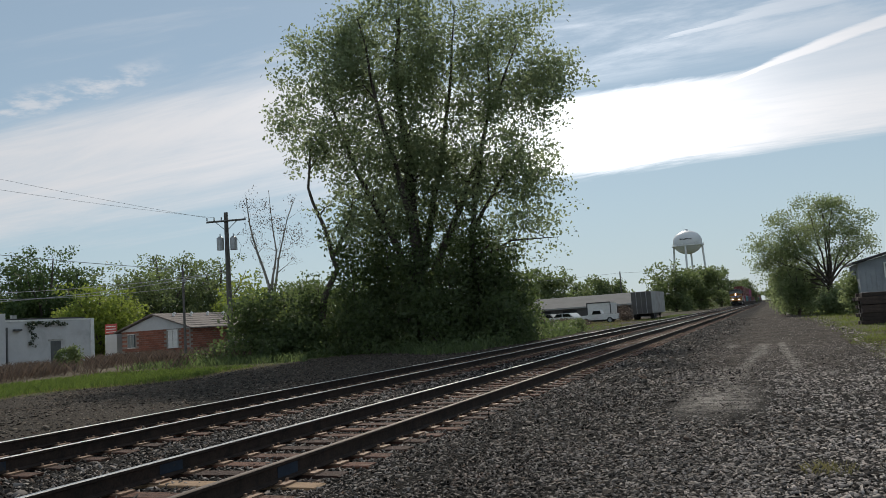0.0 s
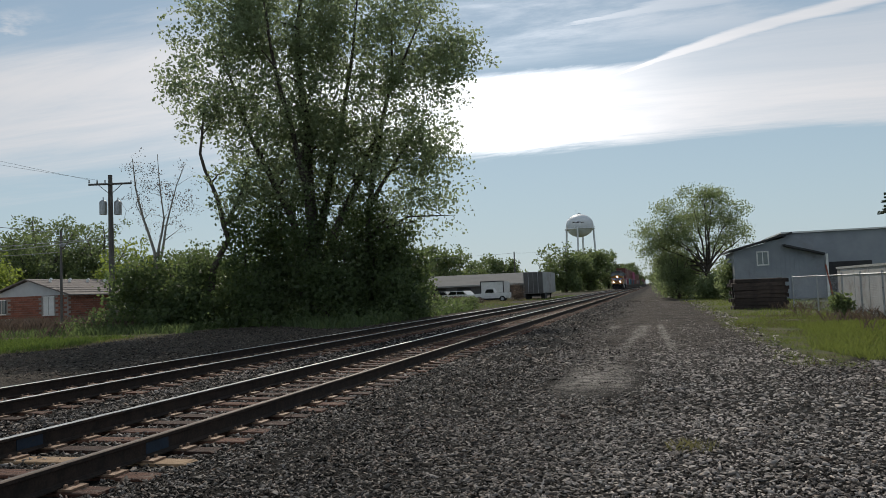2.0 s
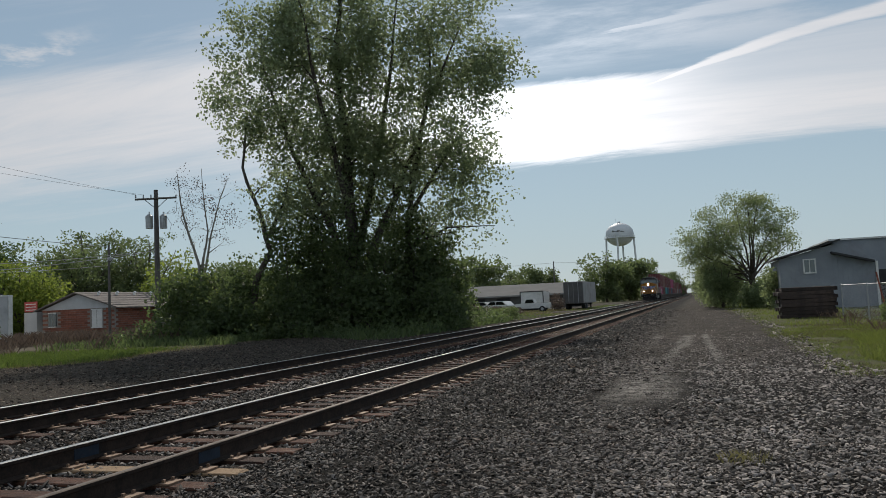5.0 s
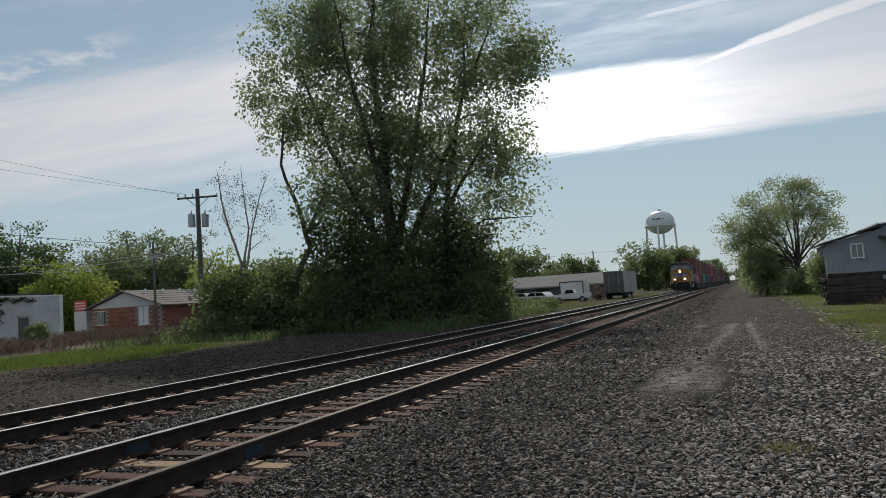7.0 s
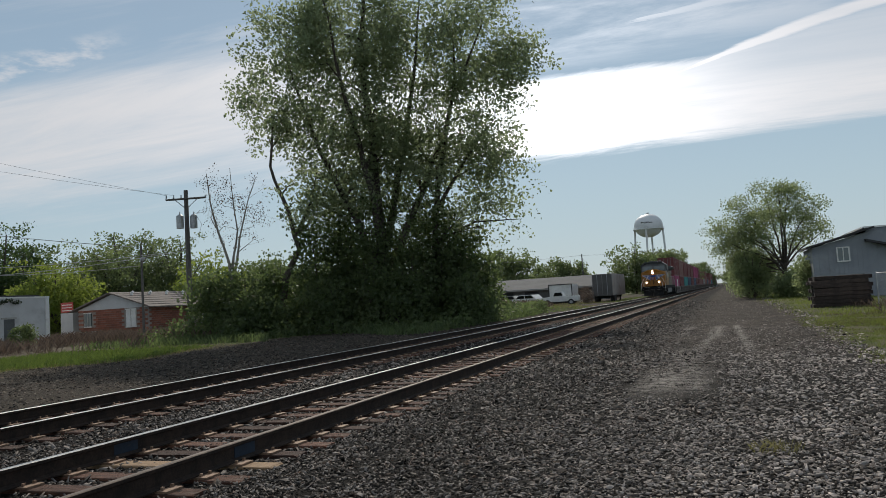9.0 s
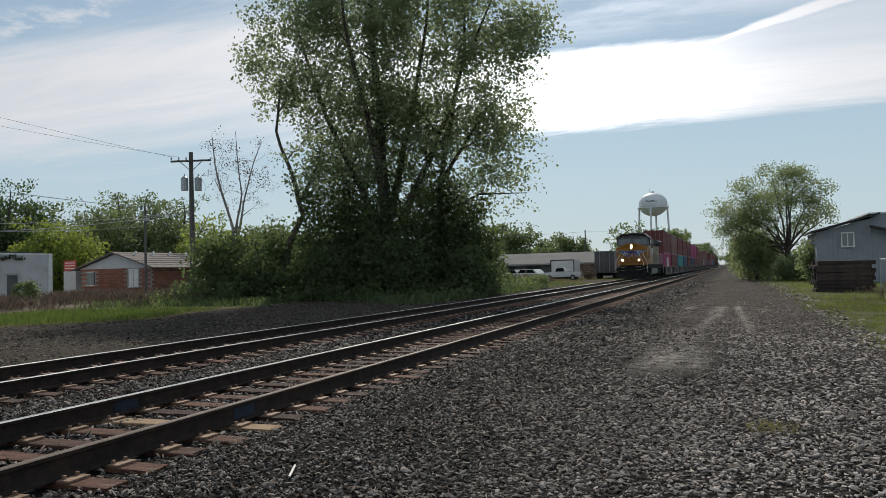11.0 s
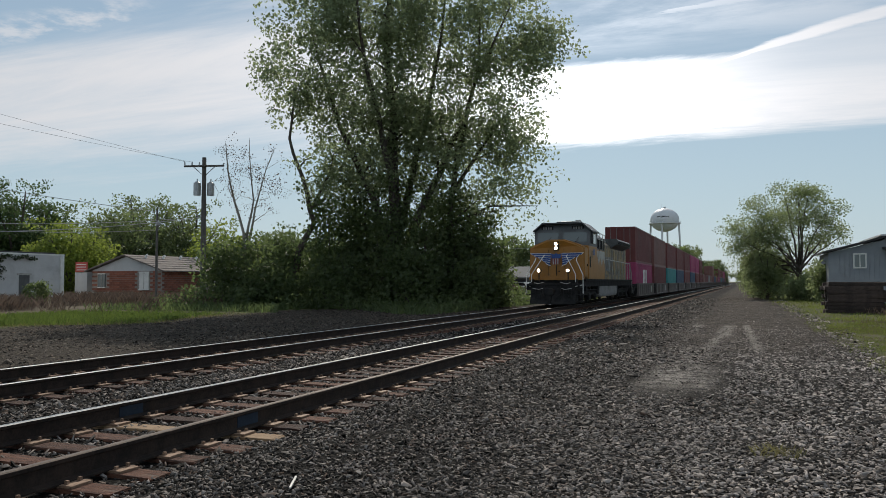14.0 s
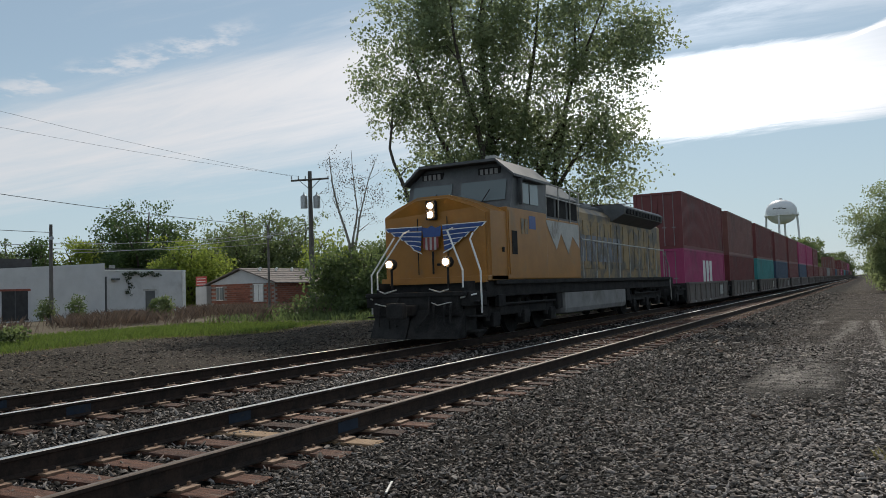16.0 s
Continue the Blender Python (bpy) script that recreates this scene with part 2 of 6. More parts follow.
# ---- mesh helpers ----
def box(bm, lo, hi, bevel=0.0, at=None):
    """A box from its lowest to its highest corner, edges rounded by bevel."""
    made = bmesh.ops.create_cube(bm, size=1.0)["verts"]
    for v in made:
        v.co = Vector([lo[i] + (v.co[i] + 0.5) * (hi[i] - lo[i]) for i in range(3)])
    if bevel:
        edges = {e for v in made for e in v.link_edges}
        made = [v for f in bmesh.ops.bevel(bm, geom=list(edges), offset=bevel, segments=2, affect="EDGES", profile=0.6)["faces"] for v in f.verts] + [v for v in made if v.is_valid]
    if at is not None:
        for v in set(made):
            v.co = at @ v.co
    return bm


def tube(bm, points, radii, sides=8, cap=True):
    """A round bar through the points, of the given radius or radii."""
    if not hasattr(radii, "__len__"):
        radii = [radii] * len(points)
    points = [Vector(p) for p in points]
    rings = []
    for i, (p, r) in enumerate(zip(points, radii)):
        d = (points[min(i + 1, len(points) - 1)] - points[max(i - 1, 0)]).normalized()
        u = d.orthogonal().normalized() if i == 0 else (u - d * u.dot(d)).normalized()
        w = d.cross(u)
        rings.append([bm.verts.new(p + (u * math.cos(a) + w * math.sin(a)) * r) for a in [2 * math.pi * k / sides for k in range(sides)]])
    for a, b in zip(rings, rings[1:]):
        for k in range(sides):
            bm.faces.new((a[k], a[(k + 1) % sides], b[(k + 1) % sides], b[k]))
    if cap:
        bm.faces.new(rings[0][::-1])
        bm.faces.new(rings[-1])
    return bm


def disc(bm, centre, axis, r, depth, sides=24, inner=0.0):
    """A wheel-like disc about its axis."""
    a = Vector(axis).normalized()
    return tube(bm, [Vector(centre) - a * depth / 2, Vector(centre) + a * depth / 2], r, sides)


def sheet(bm, outline, a, b, axis):
    """A flat outline (pairs) pushed from a to b along an axis (0, 1 or 2)."""
    def put(p, v):
        q = list(p)
        q.insert(axis, v)
        return bm.verts.new(q)
    lo, hi = [put(p, a) for p in outline], [put(p, b) for p in outline]
    k = len(outline)
    bm.faces.new(lo)
    bm.faces.new(hi[::-1])
    for i in range(k):
        bm.faces.new((lo[i], hi[i], hi[(i + 1) % k], lo[(i + 1) % k]))
    bmesh.ops.recalc_face_normals(bm, faces=bm.faces)
    return bm


def mesh_of(bm, name, material, smooth=False):
    me = bpy.data.meshes.new(name)
    bm.to_mesh(me)
    bm.free()
    me.materials.append(material)
    if smooth:
        me.shade_smooth()
    return me


def part(name, bm, material, parent=None, label="", smooth=False):
    ob = new(name, mesh_of(bm, name, material, smooth))
    if parent:
        ob.parent = parent
    return tagged(ob, label)


def thing(name, label, category, at=None, group=""):
    ob = new(name)
    ob.empty_display_size = 0.3
    if at is not None:
        ob.matrix_basis = at
    return tagged(ob, label, category, group)


def quads(name, verts, faces, material, parent=None, smooth=False):
    me = bpy.data.meshes.new(name)
    verts, faces = np.asarray(verts, "f4"), np.asarray(faces, "i4")
    k = faces.shape[1]
    me.vertices.add(len(verts))
    me.vertices.foreach_set("co", verts.ravel())
    me.loops.add(faces.size)
    me.loops.foreach_set("vertex_index", faces.ravel())
    me.polygons.add(len(faces))
    me.polygons.foreach_set("loop_start", np.arange(0, faces.size, k, dtype="i4"))
    me.update(calc_edges=True)
    me.materials.append(material)
    if smooth:
        me.shade_smooth()
    ob = new(name, me)
    if parent:
        ob.parent = parent
    return ob


RNG = np.random.default_rng(7)


def leaves_at(centres, per, spread, size, flat=0.75):
    """Small bent leaves scattered round the centres: vertices and faces."""
    c = np.repeat(np.asarray(centres, float), per, axis=0)
    n = len(c)
    p = c + np.clip(RNG.normal(0, 1, (n, 3)), -1.5, 1.5) * spread * np.array([1, 1, flat])
    a = RNG.normal(0, 1, (n, 3))
    a /= np.linalg.norm(a, axis=1, keepdims=True)
    b = np.cross(a, RNG.normal(0, 1, (n, 3)))
    b /= np.linalg.norm(b, axis=1, keepdims=True) + 1e-9
    s = size * RNG.uniform(0.6, 1.35, (n, 1))
    w = np.cross(a, b) * s * 0.12
    v = np.stack([p - a * s * 0.5, p + b * s * 0.38 + w, p + a * s * 0.5, p - b * s * 0.38 + w], 1).reshape(-1, 3)
    return v, np.arange(4 * n).reshape(-1, 4)


def tree(name, label, base, trunks, lobes, clusters, per, spread, leaf, leaf_mat, bark_mat, trunk_r, group="", limb_r=0.09, category="tree", low=0.25, seed=1, clumps=0, clump_r=1.0):
    """A tree: trunks (lists of points from the base), and limbs that reach from them to leaf clusters inside the crown's lobes (centre, radii).
    With clumps, the clusters gather in that many boughs, with gaps of sky between them."""
    rng = np.random.default_rng(seed)
    top = thing(name, label, category, pose(*base), group)
    bm = bmesh.new()
    nodes = []
    for pts, r in trunks:
        pts = [Vector(p) for p in pts]
        fine = []
        for a, b in zip(pts, pts[1:]):
            fine += [a.lerp(b, k / 3) + Vector(rng.normal(0, 0.05, 3)) * (a - b).length * 0.35 * (k > 0) for k in range(3)]
        fine.append(pts[-1])
        rad = [r * (1 - 0.82 * i / (len(fine) - 1)) for i in range(len(fine))]
        rad[0] *= 1.25
        tube(bm, fine, rad, 9 if r > 0.05 else 5)
        nodes += [(p, q) for i, (p, q) in enumerate(zip(fine, rad)) if i / (len(fine) - 1) >= low]
    vol = np.array([np.prod(l[1]) for l in lobes])
    pick = rng.choice(len(lobes), clusters, p=vol / vol.sum())
    d = rng.normal(0, 1, (clusters, 3))
    d /= np.linalg.norm(d, axis=1, keepdims=True)
    rr = rng.uniform(0.2, 1, (clusters, 1)) ** 0.38
    cent = np.array([lobes[i][0] for i in pick]) + d * rr * np.array([lobes[i][1] for i in pick])
    boughs = []
    if clumps:
        keep = rng.permutation(len(cent))[:clumps]
        boughs = cent[keep]
        wide = clump_r * rng.uniform(0.65, 1.25, (clumps, 1))
        own = rng.integers(0, clumps, clusters)
        cent = boughs[own] + np.clip(rng.normal(0, 0.62, (clusters, 3)), -1.3, 1.3) * wide[own] * np.array([1, 1, 0.62])
    cent = cent[cent[:, 2] > 0.3]
    pos = np.array([p for p, _ in nodes])
    for i, c in enumerate([*boughs, *cent]):
        gap = pos - c
        dist = np.linalg.norm(gap * np.array([1, 1, 1.0]), axis=1) + np.where(gap[:, 2] > -0.15 * np.abs(gap[:, :2]).sum(1), 6.0, 0.0)
        k = int(dist.argmin())
        if i >= len(boughs) and i % (5 if clumps else 2) and clusters > 150:
            continue
        a, r = nodes[k]
        b = Vector(c)
        mid = a.lerp(b, 0.5) + Vector(rng.normal(0, 0.08, 3)) * (b - a).length
        mid.z += 0.06 * (b - a).length
        r0 = min(limb_r * (0.45 if clumps and i >= len(boughs) else 1.0), r * 0.6)
        tube(bm, [a, mid, b], [r0, r0 * 0.55, r0 * 0.14], 5 if r0 > 0.06 else 3, False)
        nodes.append((mid, r0 * 0.55))
        pos = np.vstack([pos, mid])
        if i < len(boughs):
            nodes.append((b.lerp(mid, 0.3), r0 * 0.4))
            pos = np.vstack([pos, nodes[-1][0]])
    part("trunk", bm, bark_mat, top, smooth=True)
    v, f = leaves_at(cent, per, spread, leaf)
    quads("crown", v, f, leaf_mat, top)
    return top


# ---- ground: one sheet to the horizon ----
def ground_height(x, y):
    z = -0.055 + 0.03 * noise.noise((x * 0.35, y * 0.35, 0)) + 0.015 * noise.noise((x * 1.4, y * 1.4, 3))
    if -11.3 < x < -3.4:                       # ballast bed between and beside the rails
        z = -0.03 + 0.012 * noise.noise((x * 2, y * 2, 5))
    return z


def ground_material():
    m = bpy.data.materials.new("gravel_dirt_and_turf")
    m.use_nodes = True
    n = Nodes(m.node_tree)
    co = n.add("ShaderNodeTexCoord").outputs["Object"]
    xyz = n.add("ShaderNodeSeparateXYZ", {0: co})
    x, y = xyz.outputs[0], xyz.outputs[1]
    wob = n.math("MULTIPLY", n.math("SUBTRACT", n.noise(co, 0.5, 5.0, 0.65), 0.5), 3.2)
    grain, mid = n.noise(co, 24.0, 4.0, 0.7), n.noise(co, 1.4, 6.0, 0.65)
    cells = n.add("ShaderNodeTexVoronoi", {"Vector": co, "Scale": 19.0})
    chips = n.step(cells.outputs["Distance"], 0.15, 0.6)
    tone = n.add("ShaderNodeSeparateColor", {0: cells.outputs["Color"]}).outputs[0]
    gravel = n.mix(tone, (0.016, 0.0145, 0.013), (0.06, 0.054, 0.048))
    # shade between the chips is painted in: gaps go near black
    gravel = n.mix(chips, gravel, (0.01, 0.009, 0.008))
    grit = n.noise(co, 55.0, 3.0, 0.7)
    patch = n.step(n.noise(co, 0.8, 8.0, 0.72, 0.6), 0.36, 0.62)
    dirt = n.mix(n.step(n.math("ADD", n.math("MULTIPLY", grain, 0.5), n.math("MULTIPLY", grit, 0.5)), 0.4, 0.62), n.mix(patch, (0.012, 0.0105, 0.0095), (0.034, 0.028, 0.023)), n.mix(patch, (0.058, 0.048, 0.04), (0.135, 0.112, 0.093)))
    dirt = n.mix(n.math("MULTIPLY", n.step(tone, 0.82, 0.9), n.math("SUBTRACT", 1.0, chips)), dirt, (0.22, 0.2, 0.175))
    turf = n.mix(n.step(mid, 0.35, 0.65), n.mix(grain, (0.045, 0.062, 0.02), (0.1, 0.125, 0.035)), n.mix(grain, (0.075, 0.066, 0.04), (0.15, 0.135, 0.08)))
    weeds = n.mix(grain, (0.085, 0.07, 0.05), (0.2, 0.17, 0.125))
    # the driven lane beside the track: packed dirt with pale dried mud in the ruts
    lane = n.math("MULTIPLY", n.step(n.math("ADD", x, n.math("MULTIPLY", wob, 0.3)), -2.9, -1.3), n.step(n.math("ADD", y, wob), 11.0, 22.0))
    col = n.mix(n.math("MULTIPLY", lane, n.step(mid, 0.22, 0.45)), gravel, dirt)
    ruts = None
    for xa, ya, xb, yb, w in ((-0.95, 10.0, -1.0, 16.0, 0.5), (-1.25, 12.4, -0.95, 20.0, 0.34), (-0.95, 17.0, -0.5, 24.0, 0.12), (-0.55, 21.5, -0.48, 29.5, 0.2), (0.36, 17.0, 0.05, 30.0, 0.11), (-1.5, 23.0, -1.45, 30.0, 0.14)):
        line = n.math("MULTIPLY_ADD", y, (xb - xa) / (yb - ya), xa - ya * (xb - xa) / (yb - ya))
        r = n.math("SUBTRACT", 1.0, n.step(n.math("ABSOLUTE", n.math("SUBTRACT", n.math("ADD", x, n.math("MULTIPLY", wob, 0.1)), line)), w * 0.4, w * 1.6))
        r = n.math("MULTIPLY", r, n.math("MULTIPLY", n.step(n.math("ADD", y, wob), ya, ya + 2.6), n.math("SUBTRACT", 1.0, n.step(y, yb - 2, yb))))
        ruts = r if ruts is None else n.math("MAXIMUM", ruts, r)
    ruts = n.math("MULTIPLY", ruts, n.math("MULTIPLY", n.step(n.noise(co, 4.5, 7.0, 0.8), 0.36, 0.62), n.step(n.noise(co, 1.1, 5.0, 0.7, 0.8), 0.24, 0.46)))
    col = n.mix(ruts, col, n.mix(grain, (0.2, 0.18, 0.16), (0.42, 0.385, 0.345)))
    # turf on both sides
    edge_r = n.math("SUBTRACT", n.math("MINIMUM", n.math("MULTIPLY_ADD", y, 0.034, 1.75), 2.45), n.math("MULTIPLY", n.step(y, 50.0, 120.0), 2.0))
    right = n.math("MULTIPLY", n.step(n.math("SUBTRACT", n.math("ADD", x, n.math("MULTIPLY", wob, 0.35)), edge_r), -0.2, 0.5), n.step(n.math("SUBTRACT", n.math("ADD", y, wob), n.math("MULTIPLY", n.step(x, 3.1, 3.7), 2.0)), 14.0, 15.2))
    brown = n.step(n.math("MULTIPLY", x, -1.0), 11.0, 12.5)
    col = n.mix(n.math("MULTIPLY", brown, 0.75), col, n.mix(tone, (0.038, 0.031, 0.025), (0.105, 0.088, 0.07)))
    left = n.step(n.math("ADD", n.math("MULTIPLY", x, -1.0), wob), 21.8, 23.5)
    col = n.mix(n.math("MAXIMUM", right, left), col, turf)
    col = n.mix(n.step(n.math("ADD", n.math("MULTIPLY", x, -1.0), wob), 29.0, 31.5), col, weeds)
    far = n.math("MAXIMUM", n.step(y, 130.0, 260.0), n.step(n.math("ABSOLUTE", x), 70.0, 90.0))
    col = n.mix(n.math("MULTIPLY", far, n.step(n.math("ABSOLUTE", n.math("ADD", x, 7.0)), 7.0, 9.0)), col, turf)
    bs = n.add("ShaderNodeBsdfPrincipled", {"Base Color": col, "Roughness": 0.95, "Specular IOR Level": 0.08})
    hgt = n.math("ADD", n.math("MULTIPLY", chips, -0.6), grain)
    n.tree.links.new(n.add("ShaderNodeBump", {"Height": hgt, "Strength": 0.9, "Distance": 0.03}).outputs[0], bs.inputs["Normal"])
    n.add("ShaderNodeOutputMaterial", {"Surface": bs.outputs[0]})
    return m


def build_ground():
    xs = np.unique(np.concatenate([np.linspace(-2500, -80, 12), np.linspace(-80, -12, 50), np.linspace(-12, 6, 91), np.linspace(6, 60, 40), np.linspace(60, 2500, 12)]))
    ys = np.unique(np.concatenate([np.linspace(-400, -6, 10), np.linspace(-6, 30, 145), np.linspace(30, 120, 70), np.linspace(120, 4000, 20)]))
    v = np.array([(x, y, ground_height(x, y) if abs(x) < 100 and -10 < y < 150 else -0.055) for y in ys for x in xs])
    i = np.arange(len(ys) * len(xs)).reshape(len(ys), len(xs))
    f = np.stack([i[:-1, :-1], i[:-1, 1:], i[1:, 1:], i[1:, :-1]], -1).reshape(-1, 4)
    tagged(quads("ground", v, f, ground_material(), smooth=True), "grey gravel, packed dirt lane and green turf beside railway", "ground", kind="structure")


build_ground()


# ---- the two tracks ----
NEAR_X, FAR_X, GAUGE = -5.364, -9.342, 1.507


def railway(name, cx, label):
    top = tagged(new(name), label, "railway track", kind="structure")
    prof = [(-0.07, 0.02), (0.07, 0.02), (0.07, 0.032), (0.012, 0.05), (0.012, 0.155), (0.036, 0.166), (0.037, 0.193), (-0.037, 0.193), (-0.036, 0.166), (-0.012, 0.155), (-0.012, 0.05), (-0.07, 0.032)]
    for s in (-1, 1):
        x = cx + s * GAUGE / 2
        rail = part("rail", sheet(bmesh.new(), [(x + a, b) for a, b in prof], -60, 900, 1), M["rail"], top, "dark rusty steel rail")
        bm = bmesh.new()
        sheet(bm, [(x - 0.031, 0.192), (x + 0.031, 0.192), (x + 0.023, 0.2), (x - 0.023, 0.2)], -60, 900, 1)
        dull = cx == NEAR_X and s > 0
        part("rail_head", bm, M["rusty_top"] if dull else M["steel_top"], rail, "dull brown running surface" if dull else "polished running surface")
    return top


near_track = railway("railway_track_near", NEAR_X, "near railway track of rusty rails on wooden ties")
far_track = railway("railway_track_far", FAR_X, "far railway track of rusty rails on wooden ties")


# ---- the train ----
M.update(
    loco_yellow=surface("loco_yellow_paint", (0.28, 0.12, 0.014), (0.36, 0.158, 0.024), 1.5, 0.42, 0, 0.06, 30, (0.2, 0.13, 0.06), 1.1, (0.52, 0.8)),
    loco_hood=surface("grimy_hood_paint", (0.24, 0.155, 0.06), (0.33, 0.235, 0.11), 1.2, 0.55, 0, 0.08, 30, (0.09, 0.085, 0.075), 1.5, (0.4, 0.62), vary=0.12),
    loco_grey=surface("loco_grey_paint", (0.06, 0.066, 0.07), (0.1, 0.108, 0.112), 2, 0.5, 0, 0.06, 30, (0.05, 0.05, 0.05), 0.9, (0.5, 0.75)),
    loco_dark=surface("sooty_underframe", (0.012, 0.012, 0.0125), (0.034, 0.033, 0.032), 3, 0.85, 0, 0.3, 30, spec=0.2),
    silver=surface("weathered_silver_paint", (0.34, 0.34, 0.32), (0.46, 0.45, 0.42), 3, 0.5, 0, 0.1, 30, (0.2, 0.18, 0.15), 1.5, (0.5, 0.7)),
    tank_grey=surface("dusty_tank_paint", (0.17, 0.17, 0.17), (0.26, 0.255, 0.25), 2, 0.6, 0, 0.1, 30, (0.1, 0.09, 0.08), 0.9, (0.5, 0.75)),
    white=surface("white_paint", (0.66, 0.66, 0.64), (0.78, 0.78, 0.76), 2, 0.5, 0, 0.08, 30, (0.4, 0.38, 0.34), 1.2, (0.58, 0.8)),
    blue=surface("blue_paint", (0.018, 0.055, 0.2), (0.028, 0.08, 0.27), 3, 0.45, 0, 0.05),
    emblem_red=surface("dull_red_paint", (0.2, 0.03, 0.035), (0.27, 0.05, 0.05), 3, 0.5, 0, 0.05),
    faded_letter=surface("faded_blue_grey_paint", (0.13, 0.15, 0.19), (0.2, 0.215, 0.25), 2, 0.55, 0, 0.05, 30, (0.1, 0.09, 0.075), 1.8, (0.42, 0.6)),
    # the grey-green base stands in for sky reflected in the panes
    glass=glassy("sky_tinted_glass", (0.12, 0.15, 0.155)),
    lamp=glowing("lit_headlight", (1.0, 0.66, 0.36), 60.0),
    well=surface("well_car_paint", (0.11, 0.095, 0.085), (0.19, 0.165, 0.15), 1.5, 0.75, 0, 0.2, 30, (0.1, 0.07, 0.05), 0.8, (0.45, 0.7)),
)
MOVING = []


def flat_mark(name, outlines, y, material, parent, label=""):
    """Flat painted shapes on a face that looks along -y: outlines of (x, z)."""
    bm = bmesh.new()
    for o in outlines:
        sheet(bm, o, y - 0.004, y, 1)
    return part(name, bm, material, parent, label)


def side_mark(name, outlines, x, material, parent, label=""):
    bm = bmesh.new()
    for o in outlines:
        sheet(bm, o, x, x + 0.005, 0)
    return part(name, bm, material, parent, label)


def wheelset(y, parent, r=0.52):
    bm = bmesh.new()
    for s in (-1, 1):
        disc(bm, (s * 0.75, y, 0.2 + r), (1, 0, 0), r, 0.13, 28)
        disc(bm, (s * 0.69, y, 0.2 + r), (1, 0, 0), r + 0.03, 0.03, 28)
        disc(bm, (s * 0.84, y, 0.2 + r), (1, 0, 0), 0.16, 0.1, 14)
    tube(bm, [(-0.8, y, 0.2 + r), (0.8, y, 0.2 + r)], 0.09, 10)
    part("wheelset", bm, M["loco_dark"], parent)


def bogie(y, parent, axles, r=0.52, reach=2.4):
    bm = bmesh.new()
    for s in (-1, 1):
        box(bm, (s * 1.12 - 0.11, y - reach, 0.72), (s * 1.12 + 0.11, y + reach, 0.98), 0.04)
        for a in axles:
            box(bm, (s * 1.14 - 0.15, y + a - 0.2, 0.46), (s * 1.14 + 0.15, y + a + 0.2, 0.82), 0.04)
            for q in (-0.34, 0.34):
                tube(bm, [(s * 1.16, y + a + q, 0.62), (s * 1.16, y + a + q, 1.12)], 0.085, 10)
        tube(bm, [(s * 1.3, y - reach * 0.8, 1.0), (s * 1.3, y + reach * 0.8, 1.0)], 0.035, 8)
    box(bm, (-0.9, y - 0.4, 0.7), (0.9, y + 0.4, 1.2), 0.05)
    truck = part("bogie", bm, M["loco_dark"], parent, "sooty cast steel bogie frame")
    for a in axles:
        wheelset(y + a, truck, r)


